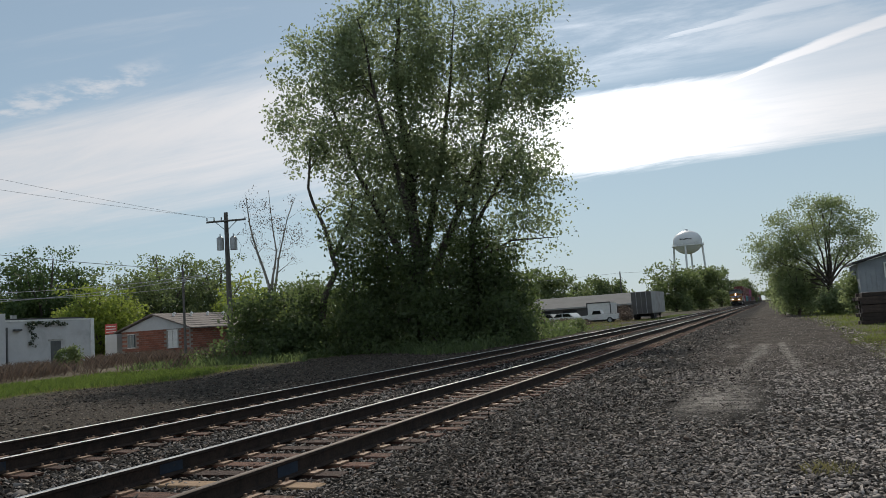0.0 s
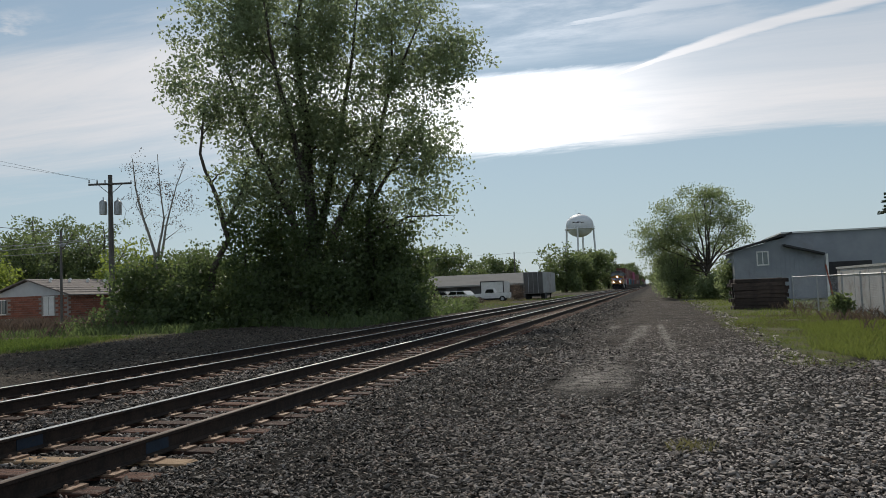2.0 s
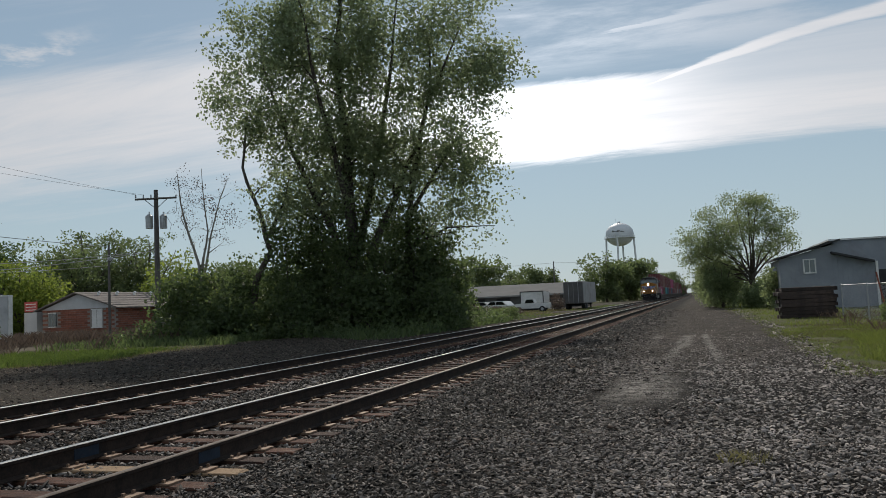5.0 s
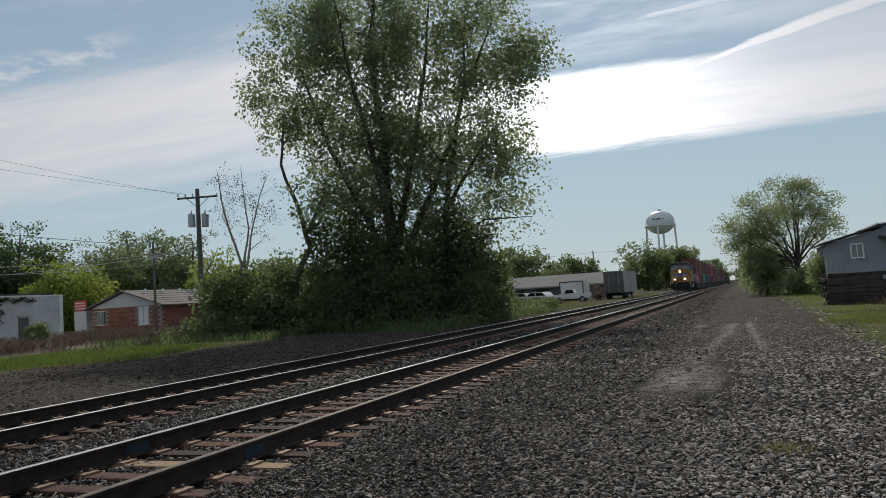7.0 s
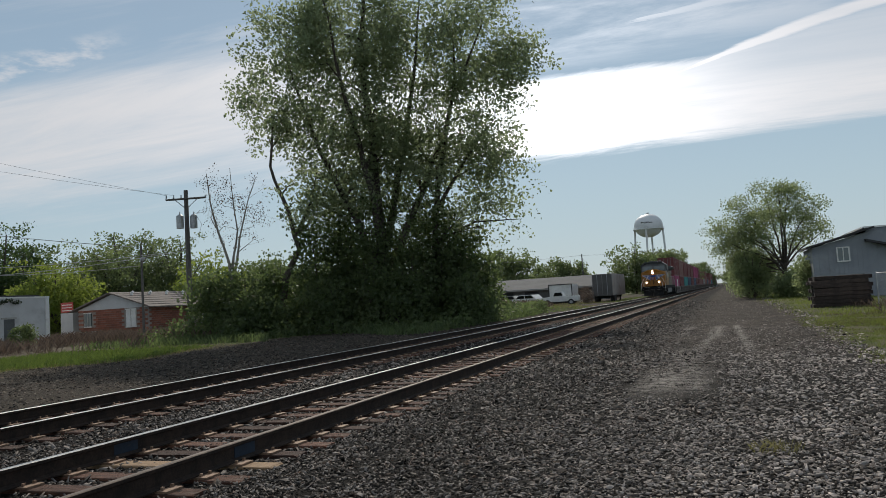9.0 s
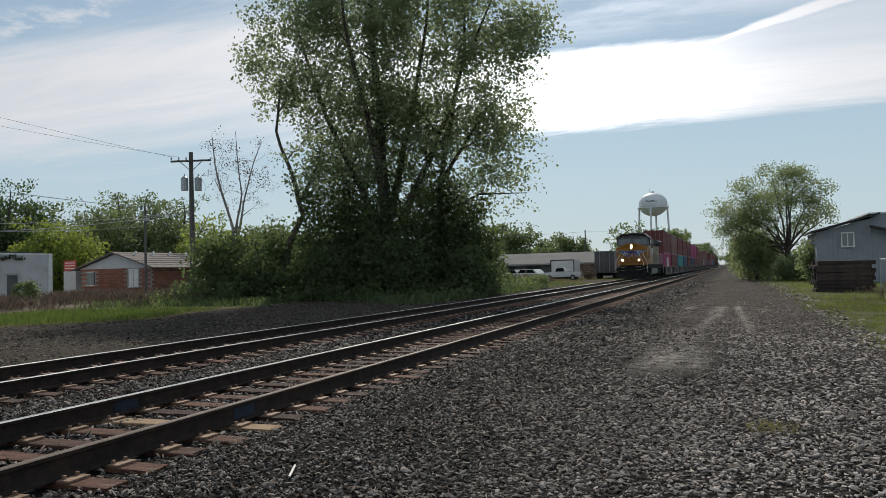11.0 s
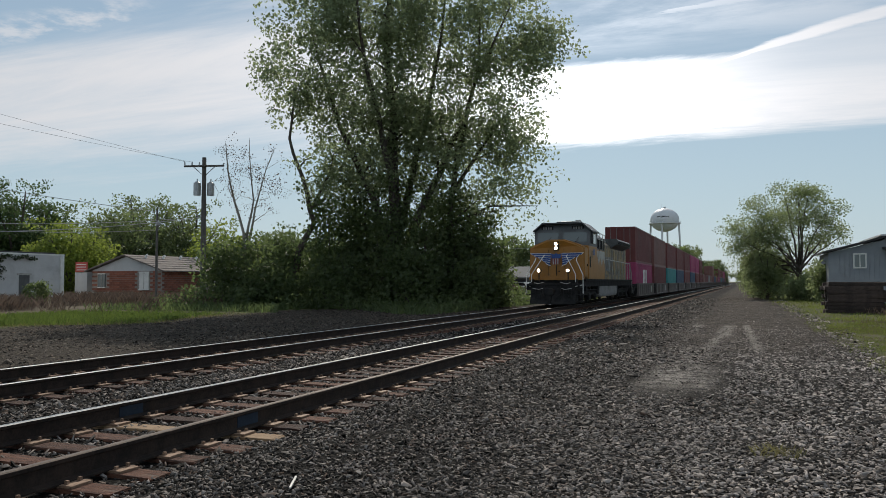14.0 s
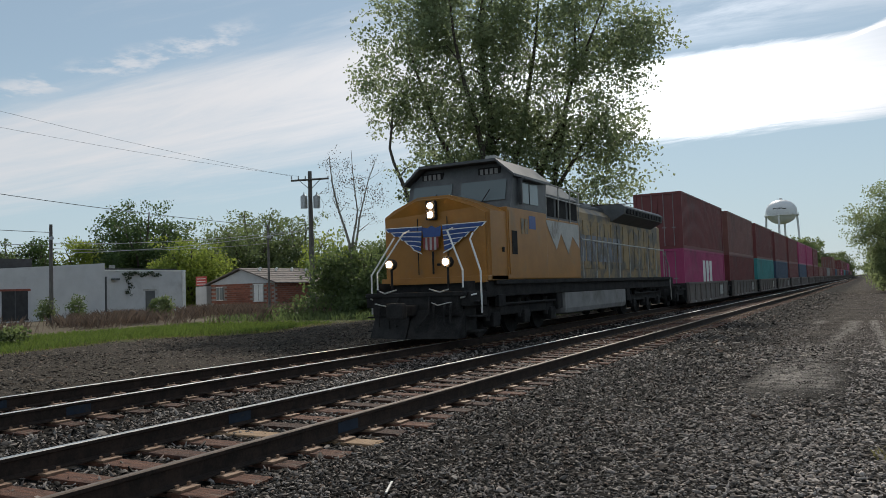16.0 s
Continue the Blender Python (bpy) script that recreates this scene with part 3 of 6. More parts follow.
def locomotive():
    L = thing("locomotive", "yellow and grey diesel freight locomotive with lit headlights", "locomotive", pose(FAR_X, 228, 0))
    # underframe, pilot and steps
    bm = bmesh.new()
    box(bm, (-1.42, 0.8, 1.2), (1.42, 20.6, 1.6), 0.03)
    box(bm, (-1.42, -0.1, 1.02), (1.42, 0.8, 1.36), 0.03)
    for s in (-1, 1):
        box(bm, (s * 1.47 - 0.05, 1.2, 1.5), (s * 1.47 + 0.05, 19.6, 1.615), 0.015)
    part("underframe", bm, M["loco_dark"], L, "dark grey steel underframe")
    bm = bmesh.new()
    box(bm, (-1.18, -0.2, 0.8), (1.18, 0.05, 1.36), 0.05)
    pilot = part("pilot", bm, M["loco_dark"], L, "sooty black pilot beam")
    bm = bmesh.new()
    box(bm, (-1.36, -0.24, 1.26), (1.36, 0.1, 1.37), 0.03)
    part("anticlimber", bm, M["loco_dark"], pilot)
    for s in (-1, 1):
        bm = bmesh.new()
        sheet(bm, [(-0.62, 0.3), (-0.25, 0.3), (-0.12, 0.95), (-0.3, 0.95)], s * 0.02, s * 1.2, 0)
        for v in bm.verts:
            v.co.y += 0.35 * max(0.0, abs(v.co.x) - 0.3)
        part("plough_blade", bm, M["loco_dark"], pilot)
        for z in (0.42, 0.76, 1.1):
            bm = bmesh.new()
            box(bm, (s * 1.36 - 0.18, 0.1, z), (s * 1.36 + 0.16, 0.55, z + 0.04), 0.01)
            part("step", bm, M["loco_dark"], L)
        bm = bmesh.new()
        box(bm, (s * 1.19 - 0.02, 0.05, 0.36), (s * 1.19 + 0.02, 0.62, 1.6), 0.01)
        part("step_plate", bm, M["loco_dark"], L)
    bm = bmesh.new()
    box(bm, (-0.13, -0.95, 0.82), (0.13, -0.2, 1.08), 0.04)
    box(bm, (-0.24, -1.08, 0.76), (0.2, -0.84, 1.14), 0.06)
    part("coupler", bm, M["loco_dark"], L)
    for s in (-1, 1):
        bm = bmesh.new()
        tube(bm, [(s * 0.42, -0.2, 1.25), (s * 0.5, -0.42, 0.85), (s * 0.3, -0.52, 0.6)], 0.03, 8)
        part("air_hose", bm, M["loco_dark"], L)
        bm = bmesh.new()
        tube(bm, [(s * 0.95, -0.22, 1.42), (s * 0.75, -0.3, 1.36), (s * 0.45, -0.26, 1.44)], 0.018, 6)
        part("uncoupling_lever", bm, M["silver"], L)
    # nose
    bm = bmesh.new()
    sheet(bm, [(-1.5, 1.62), (1.5, 1.62), (1.5, 3.3), (1.2, 3.47), (0.45, 3.74), (-0.45, 3.74), (-1.2, 3.47), (-1.5, 3.3)], 0.77, 2.9, 1)
    bmesh.ops.bevel(bm, geom=[e for e in bm.edges if all(v.co.y < 0.8 for v in e.verts) and max(v.co.z for v in e.verts) > 1.8], offset=0.09, segments=3, affect="EDGES")
    for v in bm.verts:
        v.co.y += 0.1 * max(0.0, abs(v.co.x) - 0.45) * (v.co.y < 1.2)
    nose = part("nose", bm, M["loco_yellow"], L, "yellow painted nose")
    bm = bmesh.new()
    box(bm, (-1.5, 0.74, 1.6), (1.5, 2.9, 1.72), 0.01)
    box(bm, (-1.47, 0.7, 1.56), (1.47, 0.8, 1.63))
    part("stripe", bm, M["loco_yellow"], nose, "yellow deck edge")
    bm = bmesh.new()
    for x in (-0.42, 0.42):
        box(bm, (x - 0.007, 0.762, 1.8), (x + 0.007, 0.79, 3.2))
    box(bm, (0.12, 0.74, 2.0), (0.2, 0.79, 2.06), 0.01)
    box(bm, (-0.02, 0.755, 1.8), (0.02, 0.785, 2.36))
    part("nose_door_seam", bm, M["loco_dark"], nose)
    # emblem: plain shield and wings
    fy = 0.735
    flat_mark("shield", [[(-0.27, 2.98), (-0.12, 2.94), (0, 3.0), (0.12, 2.94), (0.27, 2.98), (0.25, 2.72), (-0.25, 2.72)]], fy, M["blue"], nose, "blue top of a plain shield emblem")
    flat_mark("shield_stripe", [[(-0.25 + 0.125 * k, 2.71), (-0.19 + 0.125 * k, 2.71), (-0.19 + 0.125 * k, 2.42 - 0.05 * (k in (1, 2))), (-0.25 + 0.125 * k, 2.46 - 0.05 * (k in (1, 2)))] for k in range(4)], fy, M["emblem_red"], nose)
    flat_mark("shield_stripe", [[(-0.187 + 0.125 * k, 2.71), (-0.128 + 0.125 * k, 2.71), (-0.128 + 0.125 * k, 2.4), (-0.187 + 0.125 * k, 2.4)] for k in range(3)], fy, M["silver"], nose)
    for s in (-1, 1):
        bars, edge = [], []
        for k, (far, z) in enumerate(((1.44, 3.0), (1.24, 2.885), (1.0, 2.77), (0.82, 2.655), (0.66, 2.54))):
            near = 0.29 + 0.01 * k
            drop = 0.02 + 0.012 * k
            knee = near + 0.55 * (far - near)
            top = [(s * near, z - drop), (s * knee, z - drop * 0.3), (s * far, z)]
            bars.append(top + [(s * (far - 0.13), z - 0.088), (s * knee, z - 0.092 - drop * 0.3), (s * near, z - 0.092 - drop)])
            edge.append(top + [(s * far, z + 0.022), (s * knee, z + 0.022 - drop * 0.3), (s * near, z + 0.022 - drop)])
            edge.append([(s * far, z + 0.02), (s * (far + 0.025), z + 0.02), (s * (far - 0.1), z - 0.1), (s * (far - 0.135), z - 0.092)])
        edge.append([(s * 0.3, 2.30), (s * 0.57, 2.42), (s * 0.57, 2.45), (s * 0.3, 2.335)])
        wing = flat_mark("wing", bars, fy + 0.03, M["blue"], nose, "blue wing of the emblem")
        flat_mark("wing_edge", edge, fy + 0.028, M["white"], wing)
        for ob in (wing, *wing.children):
            for v in ob.data.vertices:
                v.co.y += 0.1 * max(0.0, abs(v.co.x) - 0.45) - 0.008
    for x, drop in ((-0.9, 0.55), (-0.62, 0.6), (0.58, 0.6), (0.86, 0.5), (1.02, 0.45)):
        part("air_hose", tube(bmesh.new(), [(x, -0.22, 1.12), (x + 0.03, -0.36, 1.02), (x + 0.02, -0.38, 1.12 - drop)], [0.028, 0.028, 0.02], 6), M["loco_dark"], pilot)
    for s in (-1, 1):
        part("grab_iron", tube(bmesh.new(), [(s * 1.02, -0.25, 1.12), (s * 1.02, -0.33, 1.12), (s * 0.7, -0.33, 1.06), (s * 0.5, -0.25, 1.12)], 0.014, 6), M["silver"], pilot)
        part("side_latch", box(bmesh.new(), (s * 1.515 - 0.02, 1.6, 2.3), (s * 1.515 + 0.02, 1.68, 2.42), 0.005), M["loco_dark"], nose)
        part("jacking_pad", box(bmesh.new(), (s * 1.42 - 0.06, 1.35, 0.95), (s * 1.42 + 0.06, 1.75, 1.25), 0.02), M["loco_dark"], L)
    # lamps
    bm = bmesh.new()
    box(bm, (-0.14, 0.7, 3.14), (0.14, 0.82, 3.62), 0.03)
    holder = part("headlight", bm, M["loco_dark"], L, "black headlight housing")
    for z in (3.27, 3.49):
        bm = bmesh.new()
        disc(bm, (0, 0.69, z), (0, 1, 0), 0.075, 0.03, 20)
        part("lens", bm, M["lamp"], holder, "lit headlight lens")
    for s in (-1, 1):
        bm = bmesh.new()
        disc(bm, (s * 0.78, 0.06, 2.06), (0, 1, 0), 0.13, 0.16, 20)
        tube(bm, [(s * 0.78, 0.08, 1.34), (s * 0.78, 0.08, 1.96)], 0.03, 8)
        ditch = part("ditch_light", bm, M["loco_dark"], L, "black ditch light on a post")
        bm = bmesh.new()
        disc(bm, (s * 0.78, -0.03, 2.06), (0, 1, 0), 0.08, 0.03, 20)
        part("lens", bm, M["lamp"], ditch, "lit lamp lens")
    # cab
    bm = bmesh.new()
    box(bm, (-1.53, 1.9, 1.62), (1.53, 4.6, 3.45), 0.03)
    cab = part("cab", bm, M["loco_yellow"], L, "yellow lower cab")
    bm = bmesh.new()
    sheet(bm, [(-1.53, 3.44), (1.53, 3.44), (1.53, 4.28), (1.1, 4.66), (-1.1, 4.66), (-1.53, 4.28)], 2.25, 4.6, 1)
    for v in bm.verts:
        if v.co.y < 3:
            v.co.y += 0.3 * (v.co.z - 3.44) - 0.15
    part("cab_top", bm, M["loco_grey"], cab, "dark grey upper cab")
    bm = bmesh.new()
    sheet(bm, [(-1.64, 4.25), (-1.12, 4.68), (1.12, 4.68), (1.64, 4.25), (1.64, 4.31), (1.12, 4.75), (-1.12, 4.75), (-1.64, 4.31)], 2.15, 4.75, 1)
    part("cab_roof", bm, M["loco_grey"], cab, "dark grey peaked roof")
    for x0, x1 in ((-1.38, -0.2), (0.08, 1.38)):
        bm = bmesh.new()
        sheet(bm, [(x0, 3.66), (x1, 3.66), (x1, 4.2), (x0, 4.2)], 2.238, 2.262, 1)
        for v in bm.verts:
            v.co.y += 0.3 * (v.co.z - 3.44) - 0.17
        part("windshield", bm, M["glass"], cab, "windshield pane with sky reflection in its tint")
    for x in (-0.85, 0.85):
        bm = bmesh.new()
        box(bm, (x - 0.33, 2.38, 4.34), (x + 0.33, 2.5, 4.56), 0.02)
        board = part("number_board", bm, M["loco_dark"], cab, "dark number board")
        for k in range(4):
            part("number_bar", box(bmesh.new(), (x - 0.26 + 0.14 * k, 2.37, 4.38), (x - 0.17 + 0.14 * k, 2.379, 4.52)), M["tank_grey"], board)
    bm = bmesh.new()
    box(bm, (-0.55, 3.3, 4.74), (0.5, 4.2, 4.9), 0.05)
    part("roof_unit", bm, M["loco_grey"], cab, "grey box on the cab roof")
    bm = bmesh.new()
    for x in (0.75, 0.85, 0.95):
        tube(bm, [(x, 2.5, 4.84), (x, 2.95, 4.84)], [0.06, 0.02], 8)
    part("horn", bm, M["silver"], cab)
    for x in (-0.8, 0.75):
        bm = bmesh.new()
        tube(bm, [(x, 2.06, 3.62), (x + 0.22, 2.12, 3.95)], 0.012, 5)
        part("wiper", bm, M["loco_dark"], cab)
    for s in (-1, 1):
        for y0, y1 in ((2.75, 3.3), (3.38, 3.95)):
            bm = bmesh.new()
            box(bm, (s * 1.545 - 0.012, y0, 3.6), (s * 1.545 + 0.012, y1, 4.18), 0.005)
            part("side_window", bm, M["glass"], cab, "cab side window")
        bm = bmesh.new()
        box(bm, (s * 1.6 - 0.05, 2.62, 3.55), (s * 1.6 + 0.05, 2.7, 4.22), 0.02)
        box(bm, (s * 1.62 - 0.12, 2.66, 4.2), (s * 1.62 + 0.12, 4.1, 4.24), 0.01)
        part("window_visor", bm, M["loco_grey"], cab)
        bm = bmesh.new()
        box(bm, (s * 1.54 - 0.01, 1.95, 1.75), (s * 1.54 + 0.01, 2.62, 3.35))
        part("cab_door", bm, M["loco_yellow"], cab, "yellow cab side door")
        bm = bmesh.new()
        box(bm, (s * 1.555 - 0.008, 2.1, 2.25), (s * 1.555 + 0.008, 2.42, 2.85))
        part("door_window", bm, M["loco_dark"], cab)
    # auxiliary cabin behind the cab
    bm = bmesh.new()
    box(bm, (-1.46, 4.6, 1.62), (1.46, 7.6, 3.35), 0.03)
    aux = part("auxiliary_cabin", bm, M["loco_yellow"], L, "yellow auxiliary cabin with silver flashes")
    bm = bmesh.new()
    sheet(bm, [(-1.4, 3.34), (1.4, 3.34), (1.4, 4.05), (0.9, 4.5), (-0.9, 4.5), (-1.4, 4.05)], 4.6, 7.6, 1)
    part("upper_housing", bm, M["loco_grey"], aux, "dark grey upper housing")
    for s in (-1, 1):
        for y0 in (4.75, 5.75, 6.75):
            bm = bmesh.new()
            box(bm, (s * 1.415 - 0.015, y0, 3.42), (s * 1.415 + 0.015, y0 + 0.75, 4.0), 0.01)
            part("intake_grille", bm, M["loco_dark"], aux)
        bm = bmesh.new()
        tube(bm, [(s * 1.5, 4.6, 3.95), (s * 1.5, 7.6, 3.92)], 0.022, 6)
        tube(bm, [(s * 1.5, 4.6, 4.32), (s * 1.5, 7.6, 4.28)], 0.022, 6)
        for y in (4.7, 5.7, 6.7, 7.5):
            tube(bm, [(s * 1.48, y, 3.3), (s * 1.5, y, 4.3)], 0.022, 6)
        part("grab_rail", bm, M["silver"], aux)
    flashes = [[(4.7, 3.28), (7.5, 3.28), (7.5, 2.55), (6.9, 2.9), (6.5, 2.35), (5.9, 2.95), (5.5, 2.45), (4.9, 3.0)]]
    side_mark("silver_flash", flashes, 1.465, M["silver"], aux, "jagged silver flash")
    side_mark("emblem_mark", [[(3.3, 3.3), (3.75, 3.3), (3.75, 2.95), (3.3, 2.95)]], 1.535, M["blue"], cab)
    side_mark("number_bar", [[(2.75, 3.2), (2.95, 3.2), (2.95, 2.8), (2.75, 2.8)], [(3.0, 3.2), (3.2, 3.2), (3.2, 2.8), (3.0, 2.8)]], 1.536, M["loco_hood"], cab)
    # engine hood with doors
    bm = bmesh.new()
    sheet(bm, [(-0.98, 1.62), (0.98, 1.62), (0.98, 3.85), (0.7, 4.1), (-0.7, 4.1), (-0.98, 3.85)], 7.6, 20.2, 1)
    hood = part("engine_hood", bm, M["loco_hood"], L, "weathered yellow engine hood")
    bm = bmesh.new()
    box(bm, (-0.72, 7.7, 4.06), (0.72, 13.2, 4.22), 0.04)
    box(bm, (-0.5, 9.2, 4.2), (0.5, 10.6, 4.46), 0.05)
    box(bm, (-0.35, 11.4, 4.2), (0.35, 12.4, 4.4), 0.05)
    part("hood_roof", bm, M["loco_grey"], hood)
    for s in (-1, 1):
        for k in range(15):
            y = 7.75 + k * 0.8
            bm = bmesh.new()
            box(bm, (s * 0.985 - 0.014, y, 1.95), (s * 0.985 + 0.014, y + 0.7, 3.6), 0.01)
            part("hood_door", bm, M["loco_hood"], hood)
        side = [[(8.4 + 0.62 * k, 3.1), (8.85 + 0.62 * k, 3.1), (8.85 + 0.62 * k, 2.2), (8.4 + 0.62 * k, 2.2)] for k in range(9)]
        if s > 0:
            side_mark("lettering_bar", side, 1.004, M["faded_letter"], hood, "faded pale lettering reduced to bars")
    bm = bmesh.new()
    sheet(bm, [(-0.99, 3.72), (-1.5, 3.98), (-1.55, 4.25), (-1.4, 4.36), (1.4, 4.36), (1.55, 4.25), (1.5, 3.98), (0.99, 3.72)], 12.6, 18.6, 1)
    rad = part("radiator", bm, M["loco_grey"], L, "overhanging dark grey radiator housing")
    for s in (-1, 1):
        bm = bmesh.new()
        for k in range(12):
            box(bm, (s * 1.53 - 0.03, 12.9 + k * 0.46, 4.02), (s * 1.53 + 0.03, 13.25 + k * 0.46, 4.2))
        part("radiator_grille", bm, M["loco_dark"], rad)
    bm = bmesh.new()
    for s in (-1, 1):
        tube(bm, [(s * 1.48, 7.7, 2.85), (s * 1.48, 18.7, 2.78), (s * 1.48, 19.6, 2.1), (s * 1.48, 19.9, 0.6)], 0.028, 6)
        for k in range(9):
            tube(bm, [(s * 1.48, 7.8 + k * 1.36, 1.62), (s * 1.48, 7.8 + k * 1.36, 2.83)], 0.024, 6)
    part("side_railing", bm, M["silver"], L, "grey walkway hand rail")
    for s in (-1, 1):
        bm = bmesh.new()
        tube(bm, [(s * 0.62, 0.68, 2.9), (s * 0.62, 0.4, 2.82), (s * 1.18, 0.05, 1.86), (s * 1.18, 0.05, 1.45)], 0.024, 6)
        tube(bm, [(s * 1.12, 0.76, 2.75), (s * 1.12, 0.6, 2.6), (s * 1.52, 0.3, 1.82), (s * 1.52, 0.3, 0.85)], 0.024, 6)
        tube(bm, [(s * 1.53, 0.05, 1.3), (s * 1.2, -0.15, 1.22)], 0.02, 6)
        part("step_railing", bm, M["white"], L, "white hand rail at the steps")
    bm = bmesh.new()
    box(bm, (-1.4, 6.3, 0.55), (1.4, 12.9, 1.36), 0.18)
    part("fuel_tank", bm, M["tank_grey"], L, "dusty grey fuel tank")
    bogie(3.55, L, (-1.95, 0, 1.95), 0.52, 2.6)
    bogie(16.4, L, (-1.95, 0, 1.95), 0.52, 2.6)
    for y in (5.65, 13.0):
        bm = bmesh.new()
        box(bm, (0.95, y, 0.75), (1.38, y + 0.45, 1.22), 0.05)
        part("equipment_box", bm, M["loco_dark"], L)
    MOVING.append((L, 0.0))


def container_paint(name, a, b):
    return surface(name, a, b, 0.8, 0.6, 0, 0.1, 25, tuple(0.55 * c + 0.03 for c in a), 0.5, (0.5, 0.75))


def container(colour, height, ribs=44):
    """A corrugated box on its base at z = 0, doors towards -y."""
    top = thing("shipping_container", "", "shipping container")
    W, LEN = 1.22, 12.19
    bm = bmesh.new()
    side = []
    for k in range(ribs):
        y = 0.16 + k * (LEN - 0.32) / ribs
        p = (LEN - 0.32) / ribs
        side += [(0.0, y), (0.0, y + p * 0.3), (0.036, y + p * 0.5), (0.036, y + p * 0.8)]
    outline = [(W - 0.02 - d, y) for d, y in side] + [(-W + 0.02 + d, y) for d, y in side[::-1]]
    sheet(bm, outline, 0.12, height - 0.06, 2)
    part("corrugated_wall", bm, colour, top)
    bm = bmesh.new()
    for s in (-1, 1):
        for y in (0, LEN - 0.15):
            box(bm, (s * (W - 0.08) - 0.08, y, 0), (s * (W - 0.08) + 0.08, y + 0.15, height), 0.012)
        box(bm, (s * (W - 0.05) - 0.05, 0.1, 0), (s * (W - 0.05) + 0.05, LEN - 0.1, 0.15))
        box(bm, (s * (W - 0.04) - 0.04, 0.1, height - 0.09), (s * (W - 0.04) + 0.04, LEN - 0.1, height))
    box(bm, (-W + 0.1, 0.02, height - 0.12), (W - 0.1, 0.12, height))
    box(bm, (-W + 0.1, 0.02, 0), (W - 0.1, 0.12, 0.15))
    box(bm, (-W + 0.08, 0.1, height - 0.045), (W - 0.08, LEN - 0.1, height - 0.02))
    part("corner_frame", bm, colour, top)
    for s in (-1, 1):
        bm = bmesh.new()
        box(bm, (min(0.01 * s, s * 1.06), 0.05, 0.16), (max(0.01 * s, s * 1.06), 0.11, height - 0.13), 0.01)
        door = part("door", bm, colour, top)
        bm = bmesh.new()
        for x in (0.3, 0.78):
            tube(bm, [(s * x, 0.03, 0.14), (s * x, 0.03, height - 0.1)], 0.022, 6)
            box(bm, (s * x - 0.1, 0.0, 1.05), (s * x + 0.1, 0.03, 1.1))
        part("lock_rod", bm, M["tank_grey"], door, "grey locking rods")
    return top


def well_car():
    """One unit of a well car: side sills, end decks and the bogie under its leading end."""
    top = thing("well_car", "brown intermodal well car carrying stacked containers", "rail car", None, "cars of the train")
    rib = mesh_of(box(bmesh.new(), (-0.03, 0, 0.4), (0.03, 0.09, 1.22)), "side_rib", M["well"])
    for s in (-1, 1):
        x = s * 1.36
        bm = bmesh.new()
        sheet(bm, [(x - 0.09, 0.28), (x + 0.09, 0.28), (x + 0.09, 0.4), (x + 0.04, 0.4), (x + 0.04, 1.22), (x + 0.09, 1.22), (x + 0.09, 1.33), (x - 0.09, 1.33), (x - 0.09, 1.22), (x - 0.04, 1.22), (x - 0.04, 0.4), (x - 0.09, 0.4)], 0.75, 12.75, 1)
        sill = part("side_sill", bm, M["well"], top, "dusty brown side sill")
        for k in range(9):
            r = new("side_rib", rib)
            r.parent, r.location = sill, (s * 1.42, 0.9 + k * 1.45, 0)
    bm = bmesh.new()
    box(bm, (-1.3, 0.5, 0.34), (1.3, 13.0, 0.44))
    for y0, y1 in ((-0.45, 0.55), (12.95, 13.75)):
        box(bm, (-1.1, y0, 1.0), (1.1, y1, 1.2), 0.03)
        box(bm, (-1.36, y1 - 0.15 if y0 < 0 else y0, 0.5), (1.36, y1 if y0 < 0 else y0 + 0.15, 1.3), 0.02)
    part("end_deck", bm, M["loco_dark"], top)
    for s in (-1, 1):
        for y, ln, z0, z1, x in ((2.2, 0.3, 0.29, 0.37, 1.455), (4.2, 0.3, 0.29, 0.37, 1.455), (6.2, 0.3, 0.29, 0.37, 1.455), (9.7, 1.3, 0.55, 1.1, 1.402)):
            part("marking", box(bmesh.new(), (s * x - 0.004, y, z0), (s * x + 0.004, y + ln, z1)), M["silver"], top, "pale reflective marking")
    bogie(-0.3, top, (-0.89, 0.89), 0.42, 1.3)
    return top


